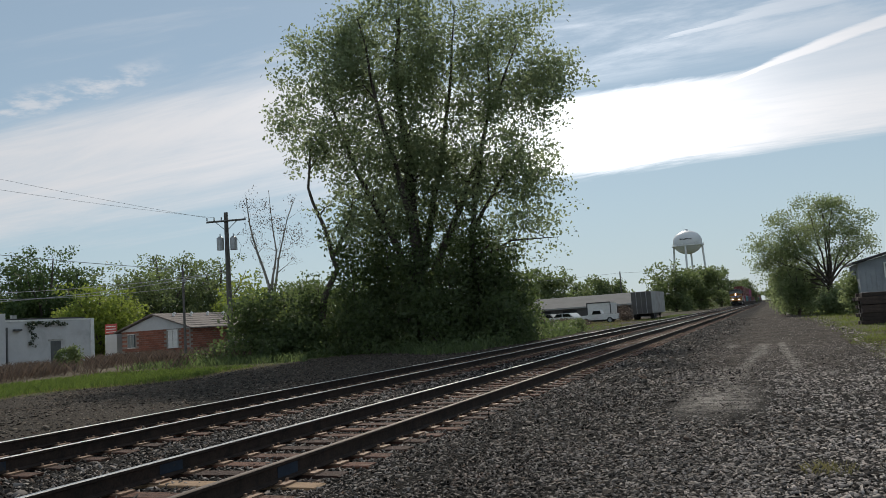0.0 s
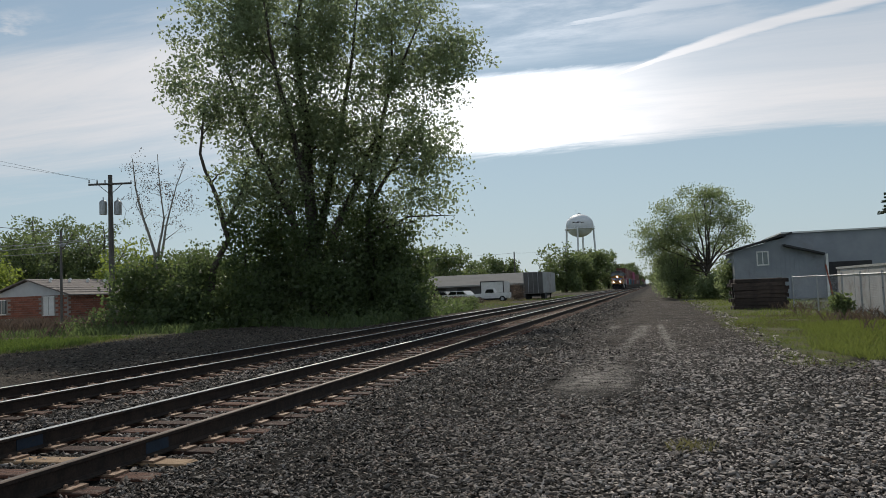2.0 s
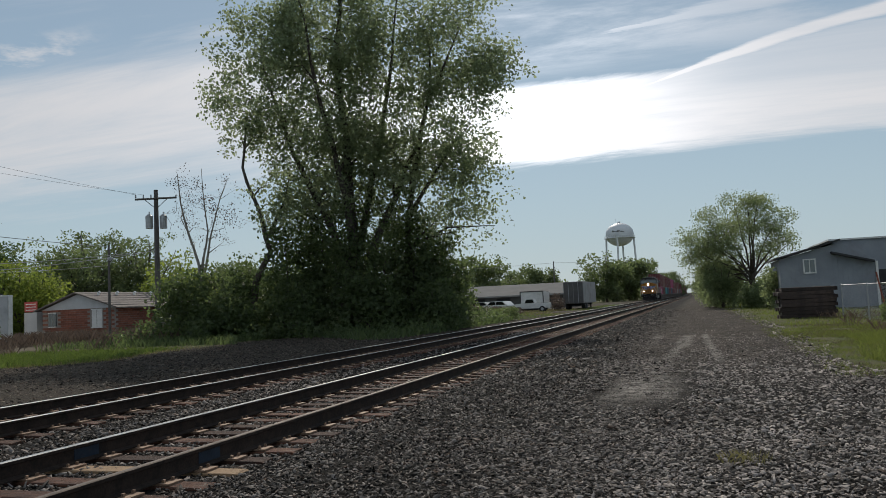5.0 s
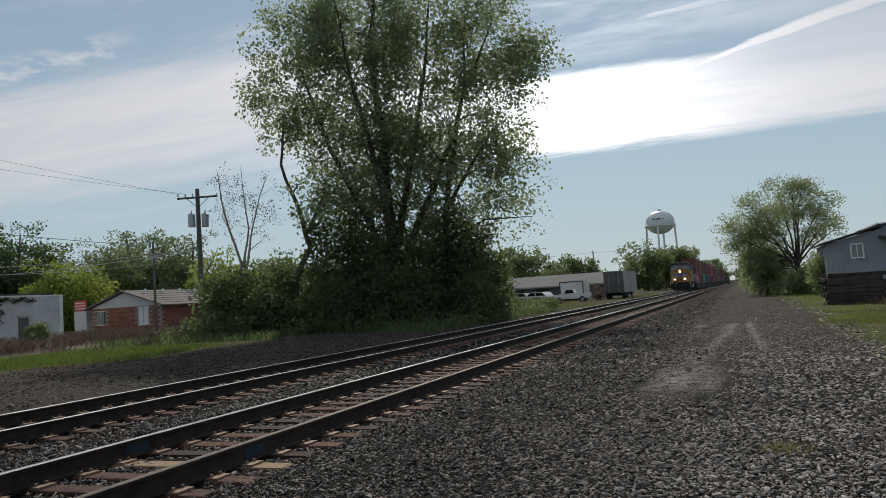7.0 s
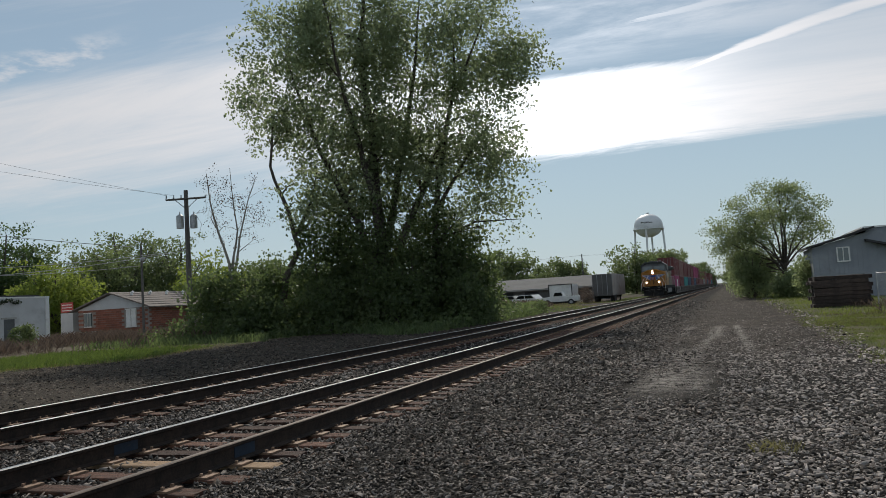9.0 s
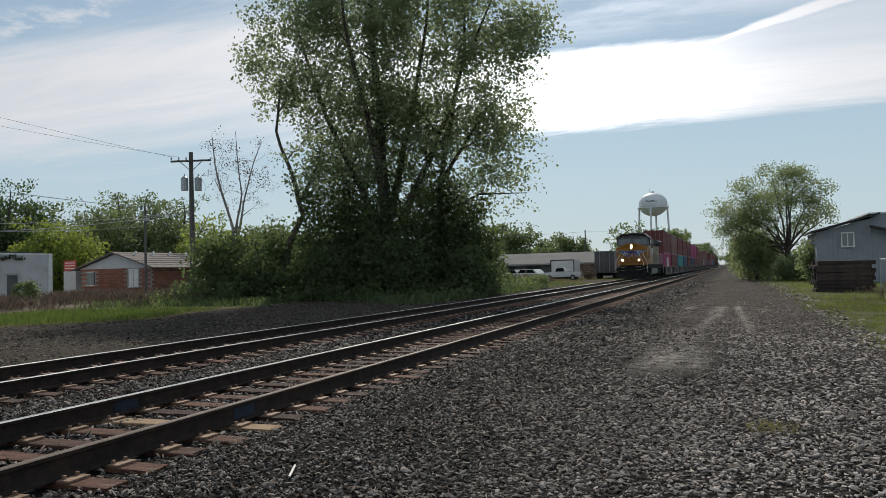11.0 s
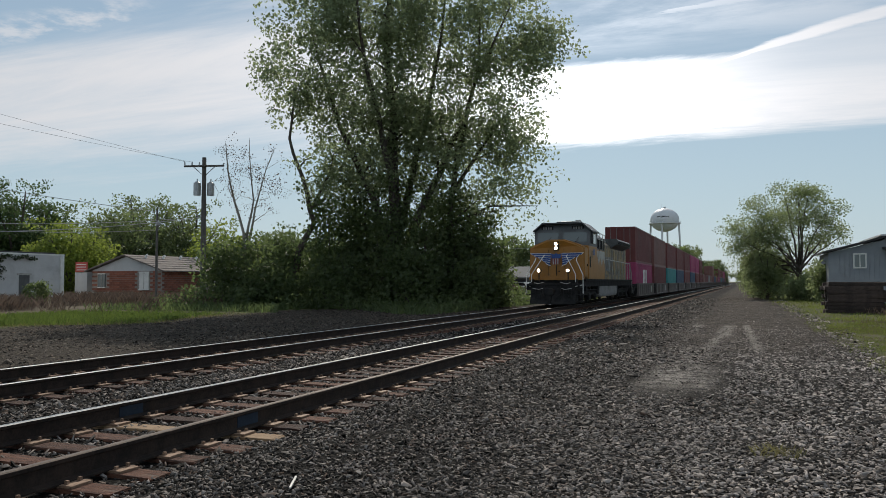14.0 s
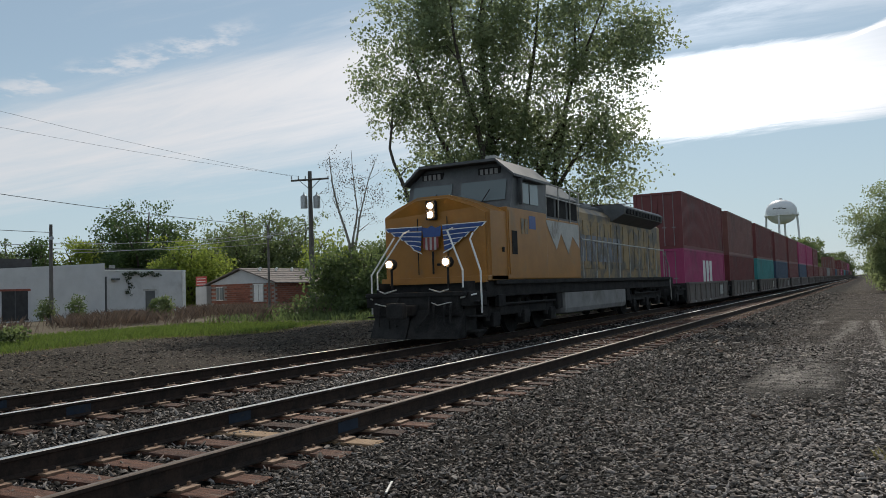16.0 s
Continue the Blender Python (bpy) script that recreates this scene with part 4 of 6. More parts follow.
def train():
    locomotive()
    hues = dict(
        maroon=container_paint("maroon_container", (0.125, 0.03, 0.031), (0.18, 0.046, 0.046)),
        brown=container_paint("brown_container", (0.17, 0.075, 0.065), (0.23, 0.11, 0.095)),
        pink=container_paint("magenta_container", (0.3, 0.035, 0.115), (0.38, 0.055, 0.155)),
        teal=container_paint("teal_container", (0.03, 0.22, 0.23), (0.05, 0.3, 0.3)),
        navy=container_paint("dark_blue_container", (0.03, 0.06, 0.11), (0.05, 0.09, 0.15)),
        grey=container_paint("grey_container", (0.2, 0.2, 0.2), (0.28, 0.28, 0.27)),
    )
    labels = dict(maroon="dark maroon corrugated steel shipping container on a train", brown="faded brown corrugated steel shipping container on a train",
                  pink="bright magenta corrugated shipping container with white marking", teal="teal green corrugated steel shipping container on a train",
                  navy="dark blue corrugated steel shipping container on a train", grey="weathered grey corrugated shipping container on a train")
    first = {}
    car = well_car()
    stack = [("pink", "maroon"), ("maroon", "brown"), ("teal", "maroon"), ("navy", "maroon"), ("maroon", "maroon"), ("navy", "pink"), ("maroon", "pink"), ("maroon", "maroon"),
             ("brown", None), ("maroon", None), ("grey", None), ("brown", None), ("maroon", "brown"), ("navy", None), ("brown", None), ("maroon", None)]
    for k in range(30):
        y = 24.25 + k * 14.3
        c = car if k == 0 else copy_thing(car, pose(FAR_X, y, 0))
        MOVING.append((c, y - 0.9))
        low, high = stack[k % 16]
        for hue, z, h in ((low, 0.47, 2.59), (high, 3.07, 2.896)):
            if hue is None:
                continue
            key = (hue, h)
            if key not in first:
                box_ = container(hues[hue], h)
                tagged(box_, labels[hue], "shipping container", "containers of the train")
                first[key] = box_
                if hue == "pink" and h < 2.7:
                    bars = [[(y0, 0.75), (y0 + 0.72, 0.75), (y0 + 0.72, 2.05), (y0, 2.05)] for y0 in (5.0, 6.0, 7.0)]
                    side_mark("white_mark", bars, 1.203, M["white"], box_, "large white plain marking")
                b = box_
            else:
                b = copy_thing(first[key], pose(FAR_X, y, z))
            b["rise"] = z
            MOVING.append((b, y))


# ---- plants ----
def around(d, az):
    """The plan point at a distance and bearing from the camera's stand."""
    return d * math.sin(radians(az)), d * math.cos(radians(az))


def big_tree():
    f = Vector((math.sin(radians(-24.3)), math.cos(radians(-24.3)), 0))
    r = Vector((f.y, -f.x, 0))
    def at(u, w, z):
        return tuple(r * u + f * w + Vector((0, 0, z)))
    x, y = around(47, -24.3)
    def lobe(u, w, z, a, b):
        return (at(0.9 * u + 0.3, w, z), (0.9 * a, 0.9 * a, 0.92 * b))
    tree("cottonwood_tree", "tall multi-stemmed tree with backlit spring leaves beside the railway", (x, y, -0.1),
         [([at(0, 0, 0), at(-0.15, 0, 5), at(-0.4, 0, 10), at(-0.8, 0.5, 16), at(-0.4, 0, 21.5)], 0.46),
          ([at(0.25, 0, 3), at(1.6, 0.2, 6.5), at(4.0, 0.5, 11.5), at(6.8, 0, 18.5)], 0.3),
          ([at(-0.25, 0, 3), at(-1.5, -0.2, 6.5), at(-3.6, 0, 11), at(-5.4, 0.3, 17)], 0.28),
          ([at(0.1, 0.3, 5), at(1.1, 1.0, 9.5), at(2.3, 1, 15), at(3.1, 0.6, 21)], 0.25),
          ([at(0, -0.3, 5), at(-0.9, -1.0, 9.5), at(-2.1, -1.5, 15), at(-2.9, -1.5, 20)], 0.24),
          ([at(2.9, 0.6, 0), at(3.1, 0.5, 5), at(3.5, 0.5, 9), at(4.7, 0.3, 14), at(5.0, 0.3, 18)], 0.27),
          ([at(3.3, 0.5, 7), at(5.2, 0.2, 10), at(7.2, 0, 12.5)], 0.14),
          ([at(-6.3, 0, 0), at(-6.0, 0, 3.4), at(-5.1, 0, 5.1), at(-5.7, 0, 7.6), at(-6.6, 0, 10.2), at(-6.2, 0, 13.5)], 0.24),
          ([at(-5.3, 0, 6), at(-4.2, 0.3, 8.2), at(-3.8, 0.2, 10.5)], 0.1)],
         [lobe(-6.3, 0, 14.6, 2.9, 3.2), lobe(-5.2, 0.5, 17.6, 2.8, 2.6), lobe(-1.8, 0, 18.6, 4.0, 4.2), lobe(2.4, 0, 18.8, 3.6, 4.4), lobe(7.0, 0, 18.0, 3.5, 3.6), lobe(8.1, 0, 14.9, 2.4, 2.4), lobe(7.4, 0, 11.0, 2.0, 2.2),
          lobe(8.2, 0, 8.6, 1.8, 2.6), lobe(7.9, 0, 6.8, 1.3, 1.8), lobe(6.6, 0, 10.0, 2.3, 1.9), lobe(2.8, 0, 10.4, 2.5, 1.8), lobe(-4.2, 0, 9.6, 1.9, 1.7), lobe(-0.2, 0.3, 11.2, 3.0, 2.0), lobe(-5.6, 0, 8.2, 1.2, 1.8), lobe(4.6, 0, 12.5, 3.0, 3.0), lobe(-1.6, 0, 13.0, 3.2, 3.0), lobe(-5.0, 0, 11.6, 2.4, 1.6), lobe(-7.4, 0, 12.4, 1.3, 1.2), lobe(3.4, 0, 8.3, 2.6, 2.4), lobe(-1.4, 0, 8.6, 2.2, 2.2), lobe(5.8, 0, 7.6, 2.0, 2.2), lobe(1.4, 0.4, 10.4, 2.2, 1.8), lobe(-4.6, 0.4, 6.8, 1.4, 2.0), lobe(-3.2, 0.2, 9.0, 1.8, 1.8)],
         3800, 19, 0.4, 0.2, M["leaf"], M["bark"], 0.5, limb_r=0.12, seed=3, clumps=380, clump_r=1.4)
    # shrubs that crowd its foot
    spots = [(-10.6, 0.5, 4.6, 1.7), (-8.6, -0.5, 4.2, 1.6), (-6.6, 0.8, 4.8, 1.7), (-4.4, -0.8, 6.8, 1.5), (-2.6, 0.8, 7.4, 1.7), (-1.0, -1.2, 7.6, 1.8), (1.2, -1.5, 6.4, 1.8), (3.0, -0.6, 7.6, 1.6), (4.4, -0.6, 5.6, 1.4), (5.2, 0.6, 6.0, 1.1), (5.6, 1.4, 2.6, 0.9), (-3.4, -2.0, 3.0, 1.6), (0.4, -2.6, 3.4, 1.8), (4.0, -2.4, 2.8, 1.6), (-7.6, -1.8, 2.6, 1.5), (-0.4, 0.6, 10.6, 1.6), (2.0, 0.8, 10.0, 1.4), (-2.4, 0.4, 9.4, 1.3), (3.6, 0.9, 9.0, 1.3)]
    for k, (u, w, h, a) in enumerate(spots):
        p = Vector((x, y, -0.1)) + Vector(at(u, w, 0))
        tree("shrub", "dense dark green shrub under the tall tree", tuple(p), [([(0, 0, 0), (0.3, 0.1, h * 0.5), (0.1, 0.2, h * 0.85)], 0.09), ([(0.2, 0, 0), (-0.5, 0.2, h * 0.6)], 0.07)],
             [((0, 0, h * 0.25), (a, a, h * 0.28)), ((0.5, 0.3, h * 0.5), (a * 0.85, a * 0.85, h * 0.26)), ((-0.6, 0, h * 0.6), (a * 0.6, a * 0.6, h * 0.28)), ((0.2, -0.3, h * 0.8), (a * 0.5, a * 0.5, h * 0.2))], 120, 30, 0.44, 0.21, M["leaf_shrub"], M["bark"], 0.1, group="shrubs under the tree", limb_r=0.035, category="shrub", seed=20 + k)
    # bare budding tree and small leaning stems
    p = Vector((x, y, -0.1)) + Vector(at(-9.2, 0.5, 0))
    tree("budding_tree", "thin bare tree with a few opening buds", tuple(p), [([(0, 0, 0), (-0.2, 0, 4.5), at(-1.0, 0, 7.5), at(-1.3, 0, 10.0)], 0.12), ([(0, 0, 3.5), at(0.5, 0, 6), at(1.6, 0, 9.6)], 0.09), ([(0, 0, 4.2), at(0.4, 0, 6.5), at(0.1, 0, 10.3)], 0.08)],
         [(at(-0.9, 0, 8.6), (1.1, 0.8, 1.8)), (at(1.2, 0, 8.2), (1.2, 0.8, 1.8)), (at(0.2, 0, 7), (1.8, 1, 1.8))], 300, 5, 0.16, 0.085, M["straw"], M["bark_pale"], 0.1, limb_r=0.075, seed=77, clumps=70, clump_r=0.6)


def round_tree(name, label, d, az, height, half, low, leaf_mat, leaf, clusters, per, spread, seed, group="", bark=None, clumps=0):
    x, y = around(d, az)
    rng = np.random.default_rng(seed)
    mid, up = (low + height) / 2, (height - low) / 2
    lobes = [((0, 0, mid + up * 0.1), (half * 0.72, half * 0.72, up * 0.8))]
    if low < 1.0:
        lobes += [((half * q, half * p, 0.32 * height), (half * 0.62, half * 0.62, 0.34 * height)) for q, p in ((-0.4, 0), (0.4, 0.2), (0, -0.4), (0, 0))]
    for k in range(6):
        a = 2 * math.pi * k / 6 + rng.uniform(0, 1)
        lobes.append(((half * 0.55 * math.cos(a), half * 0.55 * math.sin(a), mid + up * rng.uniform(-0.5, 0.5)), (half * 0.48, half * 0.48, up * 0.42)))
    trunks = [([(0, 0, 0), (0.1, 0, low), (rng.uniform(-0.3, 0.3), 0, mid), (rng.uniform(-0.8, 0.8), 0.2, height * 0.9)], height * 0.028)]
    for k in range(3):
        a = 2 * math.pi * k / 3 + rng.uniform(0, 1)
        trunks.append(([(0, 0, low * 0.7), (half * 0.25 * math.cos(a), half * 0.25 * math.sin(a), mid * 0.9), (half * 0.6 * math.cos(a), half * 0.6 * math.sin(a), height * 0.78)], height * 0.016))
    return tree(name, label, (x, y, -0.1), trunks, lobes, clusters, per, spread, leaf, leaf_mat, bark or M["bark"], 0.2, group, limb_r=height * 0.008, seed=seed, clumps=clumps, clump_r=half * 0.3)


def other_trees():
    x, y = around(74, 3.35)
    heads = ((-4.5, 0, 6.6, 1.4, 1.0), (-2.9, 0.6, 7.9, 1.5, 1.0), (-0.9, 0, 9.0, 1.5, 0.9), (1.2, 0.4, 8.9, 1.4, 0.9), (2.9, 0, 7.5, 1.3, 1.0), (4.3, 0.2, 5.7, 1.1, 0.5), (-4.9, -0.4, 5.2, 1.4, 1.0), (-3.0, -0.8, 6.0, 1.5, 1.0), (3.2, 0.9, 6.1, 1.2, 0.7),
             (0.3, -1.0, 7.2, 1.5, 0.9), (2.3, -0.7, 5.2, 1.3, 0.7), (-4.7, 0.5, 3.7, 1.5, 1.1), (-3.1, 1.4, 4.4, 1.5, 1.0), (0.6, 2.2, 7.6, 1.4, 0.9), (0.2, -2.4, 5.6, 1.3, 0.8), (-1.2, 2.4, 6.2, 1.5, 0.9), (-1.8, -1.5, 4.8, 1.2, 0.8), (1.6, 1.6, 4.6, 1.2, 0.7))
    heads = [(0.87 * u, w, z, a, b) for u, w, z, a, b in heads]
    limbs = [([(0, 0, 0), (0.1, 0, 1.2), (0.3, 0, 2.6), (0.5, 0.1, 4.6), (0.3, 0, 8.4)], 0.27)]
    limbs += [([(0.2, 0, 1.9 + 0.1 * k), (u * 0.32 + 0.15, w * 0.4, 1.4 + z * 0.42), (u * 0.72, w * 0.8, z * 0.84), (u, w, z)], 0.095) for k, (u, w, z, a, b) in enumerate(heads)]
    tree("elm_tree", "spreading leafy tree with dark branches beside the lane", (x, y, -0.1), limbs, [((u, w, z), (a, a, b)) for u, w, z, a, b in heads],
         900, 27, 0.32, 0.15, M["leaf_elm"], M["bark"], 0.2, limb_r=0.04, seed=41, clumps=150, clump_r=0.85)
    for k, (d, az, h, w) in enumerate(((72, 1.5, 4.6, 1.6), (76, 2.2, 5.2, 1.8), (78, 1.1, 5.4, 1.7), (95, 0.8, 5.0, 1.8), (68, 4.9, 3.4, 1.5), (62, 5.1, 3.0, 0.9), (70, 3.7, 2.2, 1.3))):
        round_tree("bush", "light green roadside bush below the spreading tree", d, az, h, w, 0.3, M["leaf_elm"], 0.18, 120, 34, 0.34, 50 + k, "bushes by the lane")
    # behind the buildings
    rows = ((112, -49.6, 14.5, 6.0, "leaf_dusk"), (115, -50.3, 13.2, 5.2, "leaf_dusk"), (118, -41.2, 13.6, 6.6, "leaf_hazed"), (98, -46.6, 8.6, 5.2, "leaf_spring"), (112, -42.8, 14.2, 7.4, "leaf_hazed"), (116, -38.8, 13.8, 6.4, "leaf_hazed"), (130, -45.2, 11.5, 5.0, "leaf_hazed"), (90, -37.0, 8.0, 4.0, "leaf_spring"),
            (118, -53.6, 10.8, 4.0, "leaf_spring"), (118, -56.2, 10.2, 3.0, "leaf_dusk"), (108, -63.2, 16.5, 7.0, "leaf_spring"), (92, -62.2, 7.6, 3.8, "leaf_spring"), (125, -60.4, 7.5, 4.2, "leaf_hazed"), (125, -35.0, 9.0, 5.0, "leaf_hazed"), (135, -51.5, 10.5, 5.0, "leaf_hazed"), (140, -47.8, 11.5, 5.0, "leaf_spring"), (140, -58.6, 8.8, 5.0, "leaf_spring"), (96, -33.2, 8.2, 3.6, "leaf_hazed"), (104, -30.6, 8.4, 3.6, "leaf_mid"))
    for k, (d, az, h, w, mat) in enumerate(rows):
        round_tree("yard_tree", "leafy spring tree behind the low buildings", d, az, h, w, 0.9, M[mat], 0.33, 330, 36, 0.6, 60 + k, "trees behind the buildings", clumps=85)
    round_tree("sparse_tree", "slim sparse tree behind the white building", 118, -58.0, 11.0, 2.6, 3.0, M["leaf_shrub"], 0.3, 60, 24, 0.4, 79)
    # beside the line, far off; their haze is only in the leaf colour
    rows = ((205, -6.3, 13.0, 7.0, "leaf_hazed"), (215, -4.7, 12.0, 5.5, "leaf_hazed"), (290, -3.3, 15.5, 6.5, "leaf_hazed"), (300, -4.6, 14.0, 6.0, "leaf_hazed"),
            (185, -15.2, 13.0, 6.0, "leaf_hazed"), (210, -13.2, 9.5, 6.0, "leaf_hazed"), (200, -10.8, 10.5, 4.5, "leaf_hazed"), (230, -12.2, 8.5, 6.5, "leaf_hazed"), (230, -16.8, 11.0, 7.0, "leaf_hazed"),
            (420, -1.75, 13.0, 7.0, "leaf_hazed"), (170, 1.2, 7.5, 3.4, "leaf_hazed"), (230, 1.0, 8.5, 4.0, "leaf_hazed"), (330, 0.7, 9.0, 4.5, "leaf_hazed"), (520, -2.4, 14.0, 10.0, "leaf_hazed"), (560, 0.3, 12.0, 9.0, "leaf_hazed"))
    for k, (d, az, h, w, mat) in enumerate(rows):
        round_tree("distant_tree", "leafy tree far along the railway, haze in its leaf colour", d, az, h, w, 0.8, M[mat], 0.6, 190, 32, 0.8, 90 + k, "far trees along the line", clumps=55)
    # conifer beyond the shed
    x, y = around(95, 14.9)
    top = thing("spruce_tree", "thin dark spruce with drooping branches", "tree", pose(x, y, -0.1))
    bm = bmesh.new()
    tube(bm, [(0, 0, 0), (0, 0, 5), (0.1, 0, 10.6)], [0.2, 0.12, 0.03], 8)
    cents = []
    rng = np.random.default_rng(5)
    for k in range(46):
        z = 3.2 + 7.0 * k / 46
        a, ln = rng.uniform(0, 6.28), (10.9 - z) * 0.34 + 0.15
        tip = (ln * math.cos(a), ln * math.sin(a), z - 0.12 * ln)
        tube(bm, [(0, 0, z), (ln * 0.5 * math.cos(a), ln * 0.5 * math.sin(a), z + 0.05), tip], [0.035, 0.02, 0.008], 5, False)
        cents += [tuple(tip[i] * q + (0, 0, z)[i] * (1 - q) for i in range(3)) for q in (0.35, 0.6, 0.85, 1.0)]
    part("trunk", bm, M["bark"], top)
    v, f = leaves_at(cents, 26, 0.13, 0.16, 0.5)
    quads("crown", v, f, M["leaf_dark"], top)
    round_tree("yard_tree", "leafy dark tree beyond the fenced yard", 90, 17.0, 9.5, 3.6, 1.5, M["leaf_shrub"], 0.34, 150, 40, 0.5, 88, "trees beyond the yard")
    round_tree("yard_tree", "leafy dark tree beyond the fenced yard", 86, 20.5, 8.0, 3.6, 1.5, M["leaf_shrub"], 0.34, 150, 40, 0.5, 89, "trees beyond the yard")


train()
big_tree()
other_trees()


# ---- buildings and yards ----
M.update(
    block=surface("painted_block", (0.5, 0.505, 0.51), (0.58, 0.585, 0.59), 0.7, 0.85, 0, 0.2, 18, (0.4, 0.4, 0.4), 0.35, (0.5, 0.75)),
    brick=surface("red_brick", (0.2, 0.075, 0.05), (0.3, 0.12, 0.08), 2.5, 0.9, 0, 0.3, 30, vary=0.25),
    mortar=surface("mortar", (0.25, 0.22, 0.2), (0.34, 0.31, 0.28), 4, 0.95),
    shingle=surface("roof_shingle", (0.13, 0.11, 0.1), (0.22, 0.19, 0.17), 2, 0.95, 0, 0.5, 25, vary=0.15),
    dingy=surface("dingy_white_panel", (0.3, 0.295, 0.285), (0.42, 0.41, 0.4), 0.9, 0.75, 0, 0.1, 20, (0.2, 0.165, 0.13), 0.8, (0.48, 0.72)),
    siding=surface("pale_siding", (0.48, 0.49, 0.5), (0.56, 0.57, 0.58), 1, 0.7, 0, 0.1, 20),
    shed_paint=surface("grey_metal_siding", (0.24, 0.26, 0.29), (0.31, 0.33, 0.36), 0.8, 0.6, 0.1, 0.1, 20, (0.2, 0.2, 0.21), 0.4, (0.5, 0.75)),
    dark=surface("dark_opening", (0.02, 0.02, 0.022), (0.04, 0.04, 0.042), 2, 0.7, 0, 0.1),
    galvanised=surface("galvanised_steel", (0.34, 0.35, 0.36), (0.46, 0.47, 0.48), 5, 0.45, 0.6, 0.1),
    pole=surface("weathered_pole", (0.085, 0.08, 0.076), (0.16, 0.15, 0.142), 4, 0.95, 0, 0.6, 40, stretch=(4, 4, 0.5)),
    creosote=surface("creosote_timber", (0.024, 0.017, 0.014), (0.066, 0.046, 0.038), 4, 0.85, 0, 0.6, 40, vary=0.3),
    faded_blue=surface("faded_blue_paint", (0.006, 0.015, 0.03), (0.01, 0.024, 0.046), 8, 0.7, 0.1, 0.2, 40, (0.04, 0.03, 0.025), 6, (0.5, 0.7)),
    dull=surface("weathered_trailer_skin", (0.24, 0.235, 0.23), (0.33, 0.325, 0.315), 0.8, 0.6, 0, 0.1, 20, (0.2, 0.18, 0.16), 0.6, (0.5, 0.7)),
    # darker than the trailer skin: shade of the rear face, put into the colour
    dull_door=surface("shaded_trailer_door", (0.085, 0.082, 0.08), (0.13, 0.125, 0.12), 1, 0.7, 0, 0.1, 20),
    metal_roof=surface("dull_metal_roof", (0.06, 0.064, 0.068), (0.085, 0.09, 0.094), 0.5, 0.9, 0.0, 0.1, 10),
    wire=surface("weathered_wire", (0.26, 0.26, 0.26), (0.38, 0.38, 0.38), 4, 0.45, 0.3, 0.0),
    tank=surface("tower_paint", (0.62, 0.64, 0.66), (0.72, 0.73, 0.74), 0.2, 0.5, 0, 0.03, 3),
    car_glass=glassy("tinted_car_glass", (0.012, 0.014, 0.016)),
    rubber=surface("rubber", (0.02, 0.02, 0.02), (0.035, 0.035, 0.035), 5, 0.85),
    rust=surface("rusty_red_bar", (0.22, 0.06, 0.04), (0.3, 0.1, 0.07), 5, 0.8),
    red_sign=surface("red_sign", (0.4, 0.05, 0.04), (0.5, 0.1, 0.08), 3, 0.6),
)


def plain(name, lo, hi, material, parent, label="", bevel=0.0):
    return part(name, box(bmesh.new(), lo, hi, bevel), material, parent, label)


